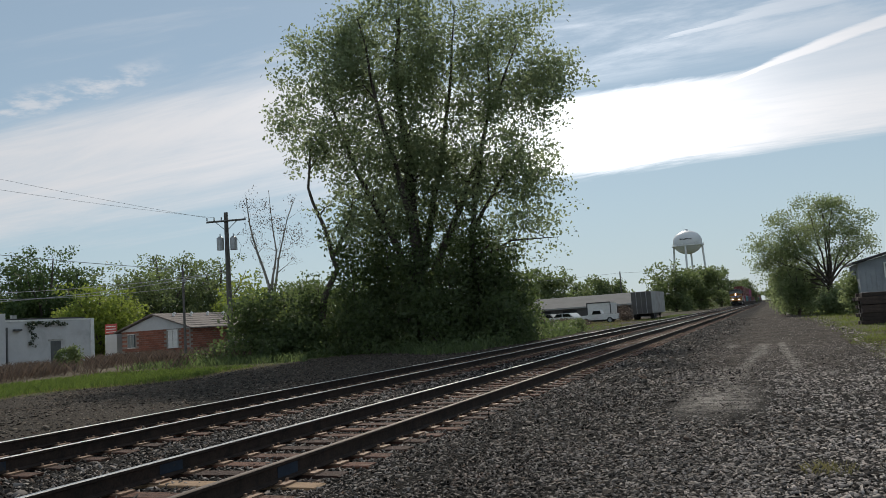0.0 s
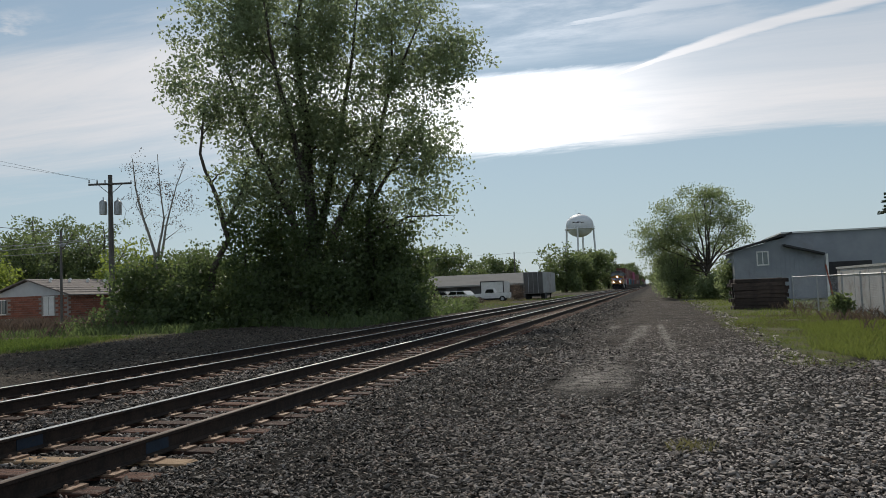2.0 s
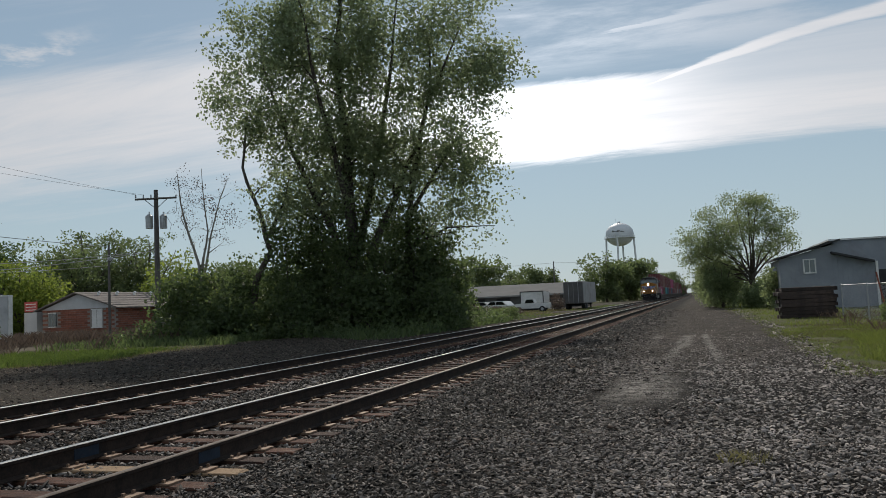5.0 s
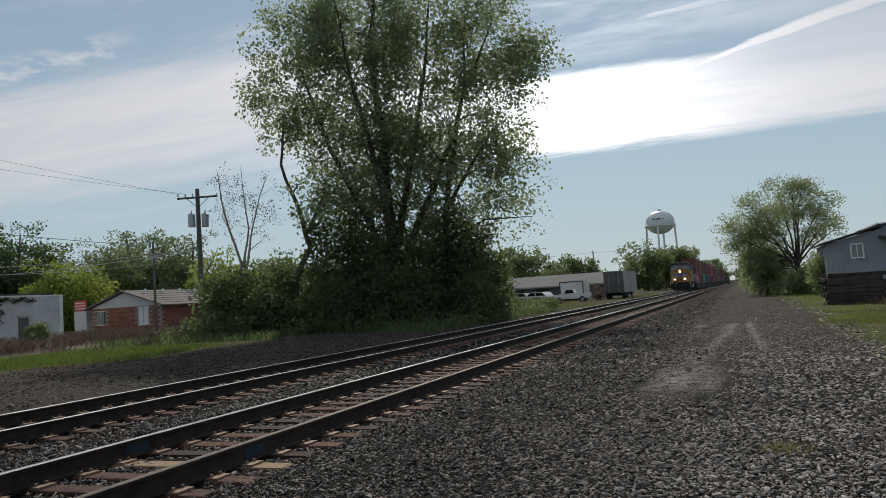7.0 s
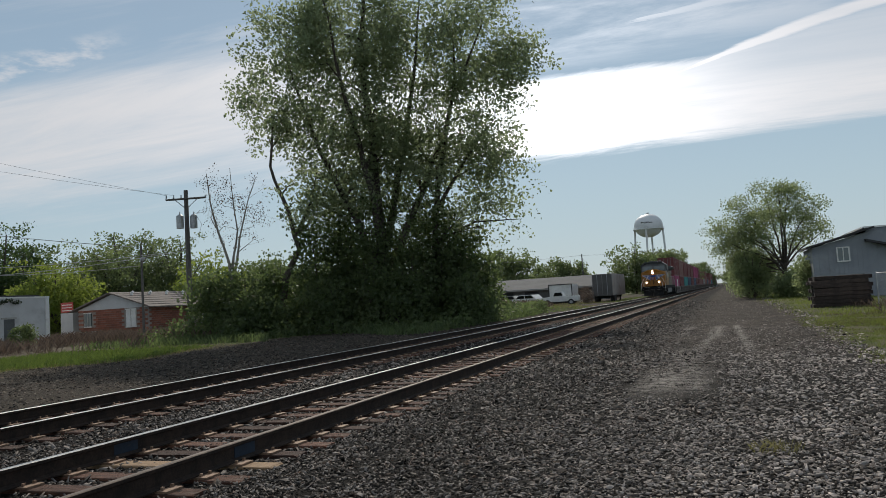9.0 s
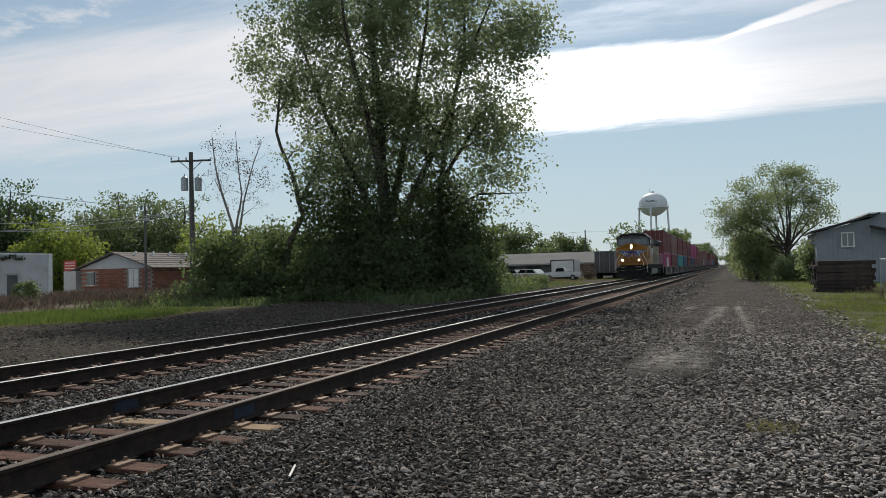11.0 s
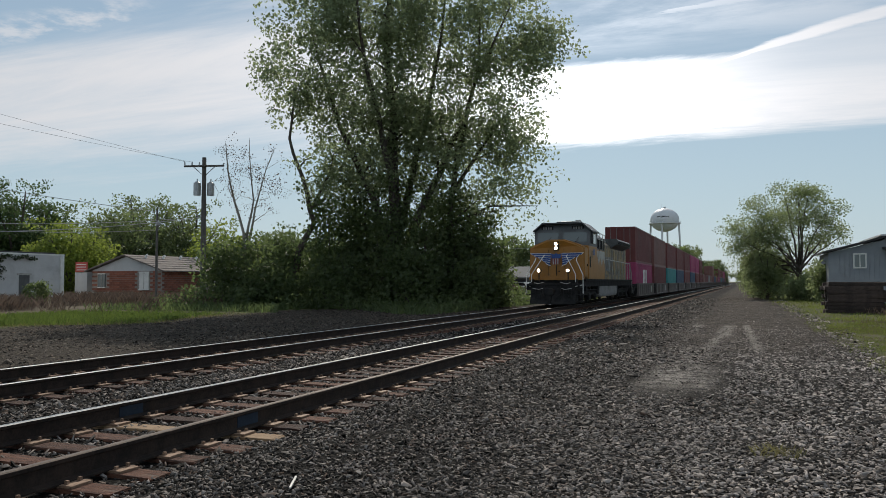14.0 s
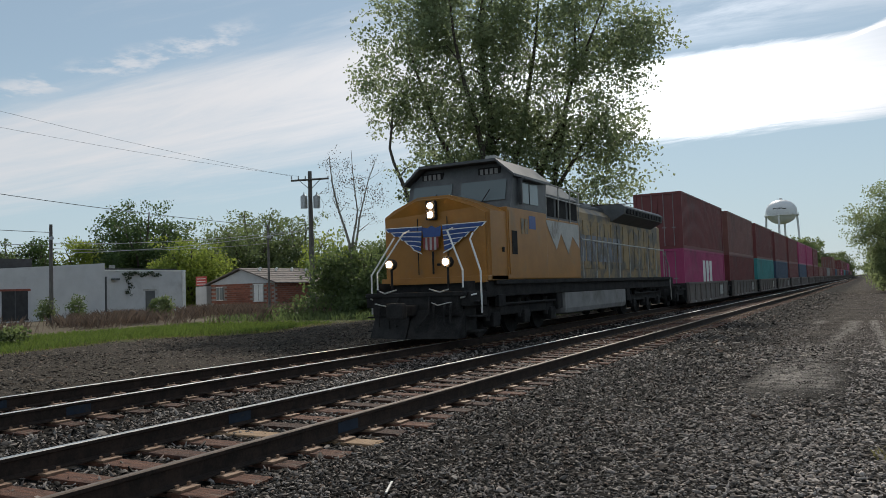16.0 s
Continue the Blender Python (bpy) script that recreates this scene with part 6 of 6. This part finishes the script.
def utility_poles():
    P = thing("utility_pole", "wooden utility pole with crossarm and two transformers", "utility pole", pose(-32.55, 41.35, -0.1))
    bm = bmesh.new()
    tube(bm, [(0, 0, 0), (0, 0, 9.65)], [0.2, 0.13], 12)
    part("post", bm, M["pole"], P)
    r = Vector((0.784, 0.62, 0))
    def o(u, z, w=0.0):
        return tuple(r * u + Vector((0.62, -0.784, 0)) * w + Vector((0, 0, z)))
    bm = bmesh.new()
    tube(bm, [o(-1.25, 9.0, 0.16), o(1.25, 9.15, 0.16)], 0.065, 6)
    tube(bm, [o(-0.7, 9.02, 0.16), o(0, 8.4, 0.16), o(0.7, 9.1, 0.16)], 0.025, 5)
    arm = part("crossarm", bm, M["pole"], P)
    for u in (-1.2, -0.75, -0.3, 1.2):
        bm = bmesh.new()
        tube(bm, [o(u, 9.1, 0.16), o(u, 9.32, 0.16)], [0.05, 0.035], 8)
        part("insulator", bm, M["galvanised"], arm)
    for u in (-0.42, 0.42):
        bm = bmesh.new()
        tube(bm, [o(u, 7.15, 0.2), o(u, 7.95, 0.2)], 0.23, 14)
        tube(bm, [o(u, 7.95, 0.2), o(u, 8.05, 0.2)], [0.2, 0.1], 14)
        tube(bm, [o(u, 8.0, 0.2), o(u, 8.22, 0.2)], 0.035, 6)
        part("transformer", bm, M["galvanised"], P, "grey transformer can")
    bm = bmesh.new()
    tube(bm, [o(1.2, 9.0, 0.2), o(1.25, 8.2, 0.2), o(0.6, 8.1, 0.2)], 0.012, 4)
    tube(bm, [o(0.45, 8.2, 0.3), o(0.9, 7.4, 0.3), o(0.7, 6.6, 0.3), o(0.1, 6.4, 0.2)], 0.012, 4)
    part("drop_wire", bm, M["wire"], P)
    for x, y, h, rr in ((-44.5, 30.7, 6.2, 0.13), (-36.0, 41.0, 6.2, 0.09), (-23.6, 45.2, 7.0, 0.12), (-29.5, 168.0, 9.5, 0.16)):
        bm = bmesh.new()
        tube(bm, [(x, y, -0.1), (x, y, h)], [rr, rr * 0.75], 10)
        q = tagged(part("utility_pole", bm, M["pole"]), "plain weathered wooden utility pole", "utility pole")
        bm = bmesh.new()
        tube(bm, [(x, y, h * 0.86), (x + 0.25, y - 0.1, h * 0.86)], 0.12, 8)
        part("fitting", bm, M["galvanised"], q)
    # overhead wires
    rel = lambda u, z: tuple(Vector((-32.55, 41.35, -0.1)) + Vector(o(u, z, 0.16)))
    runs = [(rel(-1.2, 9.3), (-45.8, 8.8, 14.8), 0.5, 0.009), (rel(-0.75, 9.3), (-45.8, 8.8, 13.0), 0.5, 0.009), (rel(1.2, 9.3), (-40, 110, 9.0), 1.2, 0.008),
            ((-36.0, 41.0, 6.1), (-41.8, 8.0, 8.9), 0.5, 0.022), ((-44.5, 30.7, 5.0), (-34.5, 41.2, 5.6), 0.25, 0.024), ((-44.5, 30.7, 4.7), (-36, 41.0, 4.9), 0.25, 0.024), ((-44.5, 30.7, 4.9), (-46, 0, 6.2), 0.4, 0.024), ((-44.5, 30.7, 4.4), (-32.5, 41.4, 5.7), 0.35, 0.024),
            ((-44.5, 30.7, 5.7), (-48, 0, 7.4), 0.4, 0.024), ((-29.5, 168, 9.2), (-90, 150, 9.0), 0.6, 0.03), ((-29.5, 168, 9.2), (-14, 172, 9.3), 0.2, 0.03)]
    for a, b, sag, thick in runs:
        a, b = Vector(a), Vector(b)
        bm = bmesh.new()
        tube(bm, [a.lerp(b, q) - Vector((0, 0, 4 * sag * q * (1 - q))) for q in np.linspace(0, 1, 17)], thick, 4, False)
        tagged(part("overhead_wire", bm, M["wire"]), "thin sagging overhead wire between poles", "wire", "overhead wires")


# ---- ground cover ----
def blades(n, xs, ys, height, width, keep):
    """Upright bent blades scattered over a rectangle where keep(x, y) holds."""
    x, y = RNG.uniform(*xs, n), RNG.uniform(*ys, n)
    k = keep(x, y)
    x, y = x[k], y[k]
    m = len(x)
    h = height * RNG.uniform(0.4, 1.3, m)
    a = RNG.uniform(0, 6.28, m)
    lean = RNG.normal(0, 0.35, (m, 2)) * h[:, None]
    dx, dy = np.cos(a) * width, np.sin(a) * width
    z = np.full(m, -0.08)
    v = np.stack([np.stack([x - dx, y - dy, z], 1), np.stack([x + dx, y + dy, z], 1), np.stack([x + lean[:, 0] * 0.4 + dx * 0.6, y + lean[:, 1] * 0.4 + dy * 0.6, z + h * 0.6], 1), np.stack([x + lean[:, 0], y + lean[:, 1], z + h], 1)], 1)
    return v.reshape(-1, 3), np.arange(4 * m).reshape(-1, 4)


def wobble(x, y):
    return 0.6 * np.sin(x * 0.9 + 1.3 * np.sin(y * 0.5)) + 0.5 * np.sin(y * 1.1 + x * 0.4)


def stuff(name, vf, material, label, category):
    ob = quads(name, *vf, material)
    return tagged(ob, label, category, kind="stuff")


def ground_cover():
    verge = lambda y: np.minimum(1.95 + 0.034 * y, 2.6) - 2.0 * np.clip((y - 50) / 65, 0, 1)
    lawn = lambda x, y: (x > verge(y) + 0.35 * wobble(x, y) - 0.9 * RNG.uniform(0, 1, len(x)) ** 3) & (y + 0.8 * wobble(x * 0.7, y) - 2.5 * RNG.uniform(0, 1, len(x)) ** 2 + 1.1 * wobble(x * 2.3, y * 1.9) - 2.0 * np.clip((x - 3.1) / 0.6, 0, 1) > 14.2) & (wobble(x * 1.6, y * 0.8) + wobble(x * 4, y * 3) > RNG.uniform(-1.6, 0.9, len(x)))
    stuff("grass", blades(110000, (2.0, 8.0), (12.5, 32), 0.075, 0.006, lawn), M["grass_lit"], "bright green backlit grass beside the lane", "grass")
    stuff("grass", blades(36000, (0.4, 9.0), (30, 120), 0.12, 0.02, lawn), M["grass_lit"], "green grass verge farther along the lane", "grass")
    tall = lambda x, y: (x > 2.7 + 0.03 * y + 0.5 * wobble(x * 0.6, y * 0.5)) & (y - 1.5 * RNG.uniform(0, 1, len(x)) ** 2 + wobble(x * 2, y) > 15.4) & (wobble(x * 1.3, y * 0.7) > RNG.uniform(-1.2, 0.4, len(x)))
    stuff("tall_grass", blades(40000, (3.2, 7.1), (15, 27), 0.14, 0.004, tall), M["grass_lit"], "tall bright green grass along the fence", "grass")
    stuff("dry_grass", blades(30000, (1.8, 7.5), (12.5, 34), 0.085, 0.005, lambda x, y: lawn(x, y) & (wobble(x * 0.9, y * 0.6) < 0.2)), M["straw"], "short dry grass mixed into the verge", "grass")
    stuff("grass", blades(2600, (2.6, 3.6), (11.0, 12.2), 0.03, 0.005, lambda x, y: (((x - 3.05) / 0.4) ** 2 + ((y - 11.6) / 0.45) ** 2 + 0.5 * wobble(x * 9, y * 9) < 1)), M["grass_lit"], "thin patch of short grass in the gravel", "grass")
    left = lambda x, y: (-x > 22.0 + 1.2 * wobble(x * 0.5, y * 0.6))
    stuff("grass", blades(42000, (-31, -20.5), (4, 30), 0.2, 0.014, left), M["grass"], "green grass strip beyond the tracks", "grass")
    stuff("dry_grass", blades(9000, (-24.5, -20.3), (4, 31), 0.11, 0.012, lambda x, y: np.abs(-x - 21.9 - 1.2 * wobble(x * 0.5, y * 0.6)) < RNG.uniform(0, 0.9, len(x))), M["straw_pale"], "pale dry grass along the edge of the gravel", "grass")
    stuff("dry_weeds", blades(80000, (-50, -28.5), (6, 62), 0.72, 0.005, lambda x, y: wobble(x * 0.5, y * 0.45) + 0.6 * wobble(x * 1.7, y * 1.3) - 0.5 * (y < 38) > RNG.uniform(-0.4, 1.0, len(x))), M["straw"], "brown dry weeds before the buildings", "weeds")
    stuff("dry_weeds", blades(2000, (5.2, 7.6), (17, 40), 0.38, 0.0022, lambda x, y: wobble(x, y) > 0), M["straw"], "brown dry weeds along the fence", "weeds")
    stuff("dry_grass", blades(15000, (-40, -12.5), (58, 110), 0.16, 0.03, lambda x, y: wobble(x * 0.4, y * 0.23) < 0.2), M["straw_pale"], "pale dry grass before the far yard", "grass")
    stuff("grass", blades(16000, (-40, -11.5), (58, 130), 0.15, 0.035, lambda x, y: (wobble(x * 0.3, y * 0.2) > 0.0) & ((x > -15) | (y < 92))), M["grass"], "rough green verge far along the tracks", "grass")
    stuff("undergrowth", blades(20000, (-34, -13.2), (33, 60), 0.4, 0.03, lambda x, y: wobble(x * 0.5, y * 0.4) > -0.5), M["leaf_shrub"], "dark undergrowth beneath the tall tree", "undergrowth")
    cents = np.stack([RNG.uniform(-33, -13, 900), RNG.uniform(36, 60, 900), RNG.uniform(0, 0.5, 900)], 1)
    stuff("undergrowth", leaves_at(cents, 18, 0.35, 0.16), M["leaf_shrub"], "low dark leafy undergrowth", "undergrowth")
    # weeds and saplings before the white building, along the fence
    rng = np.random.default_rng(12)
    for k, (x, y, h, w) in enumerate(((-43.5, 31.8, 2.0, 0.5), (-44.6, 30.4, 1.7, 0.5), (-42.0, 37.4, 1.7, 0.35), (-44, 38.5, 1.6, 0.5), (-25.5, 11.5, 0.5, 0.45), (-26, 16.5, 0.6, 0.5), (-38, 47, 1.2, 0.9), (-36, 50, 1.3, 1.0), (-33, 50, 2.4, 1.3), (-40, 55, 1.3, 1.0), (6.3, 30.5, 0.9, 0.22), (-30, 57, 3.8, 1.8), (-27.5, 61, 3.4, 1.8), (-13.8, 58, 1.0, 0.9), (-15, 61.5, 1.0, 1.0), (-17.5, 64.5, 1.0, 1.2), (-20.5, 70, 0.8, 1.3), (-24, 76, 0.8, 1.4))):
        tree("weed_bush", "small leafy weed bush at the edge of the yard", (x, y, -0.1), [([(0, 0, 0), (0.05, 0.05, h * 0.5), (0, 0.1, h * 0.9)], 0.025), ([(0, 0, 0), (w * 0.4, 0.1, h * 0.7)], 0.02)],
             [((0, 0, h * 0.55), (w, w, h * 0.45))], 40, 22, 0.16, 0.13, M["leaf_shrub"] if k % 3 == 0 else M["leaf_hazed"], M["bark"], 0.02, "weed bushes", 0.012, "bush", 0.2, 200 + k)
    for k, (x, y) in enumerate(((6.5, 20.5), (6.3, 18.6), (6.0, 22.0), (6.8, 17.5))):
        tree("bare_sapling", "leafless grey sapling by the fence", (x, y, -0.1), [([(0, 0, 0), (0.1, 0, 0.8), (0.05, 0.1, 1.5)], 0.012), ([(0, 0, 0), (-0.3, 0.1, 1.0)], 0.009)], [((0, 0, 1.0), (0.5, 0.5, 0.5))], 26, 1, 0.02, 0.03, M["straw"], M["bark_pale"], 0.01, "saplings by the fence", 0.006, "sapling", 0.2, 240 + k)
    # brown brush and weedy scrap heaps before the parked cars
    for k, (x, y, h, w) in enumerate(((-16.9, 97.6, 2.2, 0.7), (-17.4, 99.0, 2.0, 0.7), (-16.5, 95.5, 1.2, 0.6), (-21.5, 84.0, 0.9, 1.2), (-23.5, 87.0, 1.0, 1.3), (-19.5, 80.0, 0.8, 1.1), (-26.0, 90.0, 1.2, 1.4), (-16.4, 70.0, 0.9, 1.0), (-18.6, 74.0, 0.9, 1.0))):
        tree("dry_brush", "reddish brown dry brush beside the parked cars", (x, y, -0.1), [([(0, 0, 0), (0.1, 0, h * 0.5), (0, 0.1, h * 0.95)], 0.03), ([(0, 0, 0), (-w * 0.5, 0.1, h * 0.7)], 0.02), ([(0, 0, 0), (w * 0.5, -0.1, h * 0.75)], 0.02)],
             [((0, 0, h * 0.5), (w, w, h * 0.45))], 60, 16, 0.22, 0.13, M["straw"], M["bark"], 0.02, "dry brush", 0.015, "brush", 0.2, 300 + k)
    # far woods that close the horizon, distance haze put into their leaf colour
    n = 3600
    a = np.radians(RNG.uniform(-95, 60, n))
    d = RNG.uniform(330, 620, n)
    x, y = d * np.sin(a), d * np.cos(a)
    k = np.abs(x + 7) > 17
    cents = np.stack([x, y, RNG.uniform(0.5, 9.5, n) * (0.7 + 0.3 * np.sin(a * 23))], 1)[k]
    stuff("far_woods", leaves_at(cents, 9, 1.6, 2.2), M["leaf_hazed"], "woods on the horizon, haze in their leaf colour", "woods")
    n = 1900
    a = np.radians(RNG.uniform(-80, -33, n))
    d = RNG.uniform(135, 175, n)
    cents = np.stack([d * np.sin(a), d * np.cos(a), RNG.uniform(0.3, 6.0, n)], 1)
    stuff("hedgerow", leaves_at(cents, 14, 0.9, 0.9), M["leaf_hazed"], "green hedgerow behind the yards", "hedge")


def ballast():
    """Loose crushed stone round the tracks and the lane: angular flat chips, packed level where wheels go, tumbled on the shoulder."""
    a = np.radians([0, 120, 240])
    ring = np.stack([np.cos(a), np.sin(a), np.ones(3)], 1)
    base = np.concatenate([ring * (0.85, 0.85, 1), ring * (1.1, 1.1, -1)])
    tri = np.array([(0, 1, 2), (0, 3, 4), (0, 4, 1), (1, 4, 5), (1, 5, 2), (2, 5, 3), (2, 3, 0)])
    strips = [  # x range, y range, number, stone size, brown
        ((-4.3, 4.6), (3.4, 9), 60000, 0.0155, 0), ((-4.2, 4.4), (9, 15), 25000, 0.0195, 0), ((-4.2, 3.0), (15, 75), 15000, 0.033, 0),
        ((-7.6, -4.2), (1.5, 13), 19000, 0.022, 0), ((-8.2, -4.2), (13, 45), 9000, 0.032, 0), ((-11.5, -7.6), (1.5, 14), 13000, 0.024, 0), ((-11.5, -8.2), (14, 45), 6000, 0.034, 0), ((-24.0, -11.3), (2, 36), 22000, 0.028, 1), ((-2.4, 2.3), (13.5, 27), 12000, 0.026, 0), ((-4.3, 4.6), (-2.5, 3.4), 14000, 0.022, 0)]
    V, F, off = ([], []), ([], []), [0, 0]
    for xs, ys, n, size, brown in strips:
        x, y = RNG.uniform(*xs, n), ys[0] + (ys[1] - ys[0]) * RNG.uniform(0, 1, n) ** (2.0 if ys[1] > 40 else 1.0)
        ok = (np.abs(np.abs(x - NEAR_X) - GAUGE / 2) > 0.085) & (np.abs(np.abs(x - FAR_X) - GAUGE / 2) > 0.085)
        ok &= ~((x > 2.0 + 0.034 * y + 0.3 * wobble(x * 3, y)) & (y > 14.6 + 0.7 * wobble(x * 2, y * 2) + RNG.uniform(0, 1.2, n) + 2.0 * np.clip((x - 3.1) / 0.6, 0, 1)))
        if brown:
            ok &= (-x < 21.5 + 1.5 * wobble(x * 0.5, y * 0.6))
        # the driven lane has sunk into fine packed grit
        worn = np.clip((x + 2.6 + 0.5 * wobble(x * 1.7, y)) / 1.6, 0, 1) * np.clip((y - 10.5 + 1.5 * wobble(x * 2, y)) / 11.0, 0, 1) * (x < 2.2)
        worn = np.maximum(worn, 0.75 * (((x + 0.95) / 0.75) ** 2 + ((y - 13) / 2.4) ** 2 + 0.5 * wobble(x * 3, y * 2) < 1))
        worn = np.where(brown, 0.0, worn)
        mud = ((x + 1.2 - 0.16 * (y - 12)) / 0.5) ** 2 + ((y - 13.2) / 2.2) ** 2 + 0.7 * wobble(x * 5, y * 3) < 1
        ok &= RNG.uniform(0, 1, n) > np.where(mud, 0.66, 0.45 * worn)
        for cx, shift in ((NEAR_X, 0.07), (FAR_X, 0.31)):      # few stones lie on the ties
            beat = np.abs(((y + 3.9 - shift) / 0.508 + 0.5) % 1.0 - 0.5) * 0.508
            ok &= ~((np.abs(x - cx) < 1.2) & (beat < 0.125) & (RNG.uniform(0, 1, n) < 0.6))
        x, y, worn = x[ok], y[ok], worn[ok]
        m = len(x)
        level = np.where(x > -1.8, 0.29, np.where(x < -11.3, 0.34, 0.29 + 0.2 * np.clip((-1.0 - x) / 1.6, 0, 1)))
        turn, tip = RNG.uniform(0, 6.283, m), np.clip(RNG.normal(0, 1, (m, 2)), -2, 2) * level[:, None]
        ca, sa = np.cos(turn), np.sin(turn)
        s = size * RNG.lognormal(-0.15, 0.32, (m, 1)) * RNG.uniform(0.75, 1.25, (m, 3)) * np.array([1.75, 0.8, 0.28]) * (1 - 0.6 * worn)[:, None]
        p = base[None] * RNG.uniform(0.6, 1.3, (m, 6, 3)) * s[:, None]
        px, py, pz = p[..., 0] * ca[:, None] - p[..., 1] * sa[:, None], p[..., 0] * sa[:, None] + p[..., 1] * ca[:, None], p[..., 2]
        for k, q in ((0, 0), (1, 1)):
            c, d = np.cos(tip[:, k:k + 1]), np.sin(tip[:, k:k + 1])
            if q:
                px, pz = px * c - pz * d, px * d + pz * c
            else:
                py, pz = py * c - pz * d, py * d + pz * c
        bed = (x > -11.0) & (x < -3.35)
        pts = np.stack([px, py, pz], -1) + np.stack([x, y, np.where(bed, -0.026, -0.047 + 0.008 * worn) + RNG.uniform(-0.012, 0.018, m) * (1 - 0.5 * worn)], 1)[:, None]
        V[brown].append(pts.reshape(-1, 3))
        F[brown].append((tri[None] + (np.arange(m) * 6)[:, None, None] + off[brown]).reshape(-1, 3))
        off[brown] += 6 * m
    stuff("brown_gravel", (np.concatenate(V[1]), np.concatenate(F[1])), M["stone_brown"], "fine brown gravel beyond the tracks", "gravel")
    stuff("ballast_stones", (np.concatenate(V[0]), np.concatenate(F[0])), M["stone"], "crushed grey ballast stones round the tracks", "gravel")


def ties():
    """Wooden ties, each with its two spiked plates; far ones joined."""
    rng = np.random.default_rng(2)
    def tie_mesh(mat):
        bm = box(bmesh.new(), (-1.22, -0.115, -0.16), (1.22, 0.115, 0.0), 0.012)
        for v in bm.verts:
            v.co += Vector((rng.uniform(-0.012, 0.012), rng.uniform(-0.006, 0.006), 0))
        return mesh_of(bm, "tie", mat)
    plates = bmesh.new()
    box(plates, (-0.18, -0.1, 0.0), (0.18, 0.1, 0.018))
    for x in (-0.1, 0.1):
        for y in (-0.06, 0.06):
            box(plates, (x - 0.012, y - 0.012, 0.015), (x + 0.012, y + 0.012, 0.045))
    plate = mesh_of(plates, "tie_plate", M["plate"])
    meshes = [tie_mesh(M["tie"]) for _ in range(4)]
    pale = tie_mesh(M["tie_fresh"])
    for track, cx, shift in ((near_track, NEAR_X, 0.07), (far_track, FAR_X, 0.31)):
        for k in range(126):
            y = -3.9 + shift + k * 0.508
            t = new("tie", pale if track is near_track and abs(y - 6.32) < 0.25 else meshes[k % 4])
            t.parent = track
            t.matrix_basis = pose(cx + rng.uniform(-0.05, 0.05), y, 0.005 * rng.uniform(-1, 1), 0, 0, rng.uniform(-1.6, 1.6))
            if y < 42:
                for s in (-1, 1):
                    p = new("tie_plate", plate)
                    p.parent = t
                    p.matrix_basis = pose(cx + s * GAUGE / 2 - t.location.x, 0, 0.003)
        bm = bmesh.new()
        for k in range(126, 640):
            y = -3.9 + shift + k * 0.508
            v = [bm.verts.new((cx + a, y + b, c)) for a, b, c in ((-1.3, -0.11, -0.02), (1.3, -0.11, -0.02), (1.3, 0.11, -0.02), (-1.3, 0.11, -0.02), (-1.3, -0.11, -0.1), (1.3, -0.11, -0.1))]
            bm.faces.new(v[:4])
            bm.faces.new((v[4], v[5], v[1], v[0]))
        tagged(part("far_ties", bm, M["tie"], track), kind="stuff")
    # blue paint marks on the rail webs
    for x, y in ((-4.61 + 0.0385, 6.55), (-6.118 + 0.0385, 6.6), (-8.589 + 0.0385, 6.4), (-10.096 + 0.0385, 6.25)):
        bm = bmesh.new()
        box(bm, (x - 0.03, y - 0.17, 0.05), (x - 0.024, y + 0.17, 0.155))
        for v in bm.verts:
            v.co.x += 0.002
        part("paint_mark", bm, M["faded_blue"], near_track if x > -7 else far_track, "faded blue paint mark")
    W = tagged(part("pale_wood_splinter", box(bmesh.new(), (-0.009, -0.1, 0), (0.009, 0.1, 0.012), 0.004, pose(-3.08, 4.95, 0.0, 10, 6, 20)), M["silver"]), "pale splinter lying on the ballast", "splinter")
    for x, y, w, a in ((-7.1, 4.15, 0.2, 20),):
        bm = bmesh.new()
        for k in range(4):
            box(bm, (-w / 2, -0.1, 0), (w / 2, 0.1, 0.012), 0.004, pose(x + 0.12 * k - 0.2, y + 0.05 * (k % 2), 0.0, 12 - 7 * k, 9 * (k - 1.5), a + 24 * k))
        tagged(part("litter", bm, M["silver"]), "crumpled white litter lying on gravel", "litter")
    # dry tuft in the gravel
    stuff("dry_tuft", blades(420, (0.02, 0.5), (7.2, 7.75), 0.09, 0.004, lambda x, y: (x - 0.26) ** 2 + (y - 7.45) ** 2 < 0.05), M["straw_pale"], "small orange-brown dry tuft in the gravel", "tuft")


white_building()
brick_house()
grey_shed()
tie_stack()
fenced_yard()
far_yard()
water_tower()
utility_poles()
ground_cover()
ballast()
ties()



def motions():
    """The train rolls in at an even, slightly slackening pace."""
    def rolled(t):
        return 228.6 - 14.53 * t + 0.0777 * t * t
    for ob, behind in MOVING:
        rise = ob["rise"] if "rise" in ob else 0.0
        walk(ob, [(t, pose(FAR_X, rolled(t) + behind, rise)) for t in range(17)])


motions()
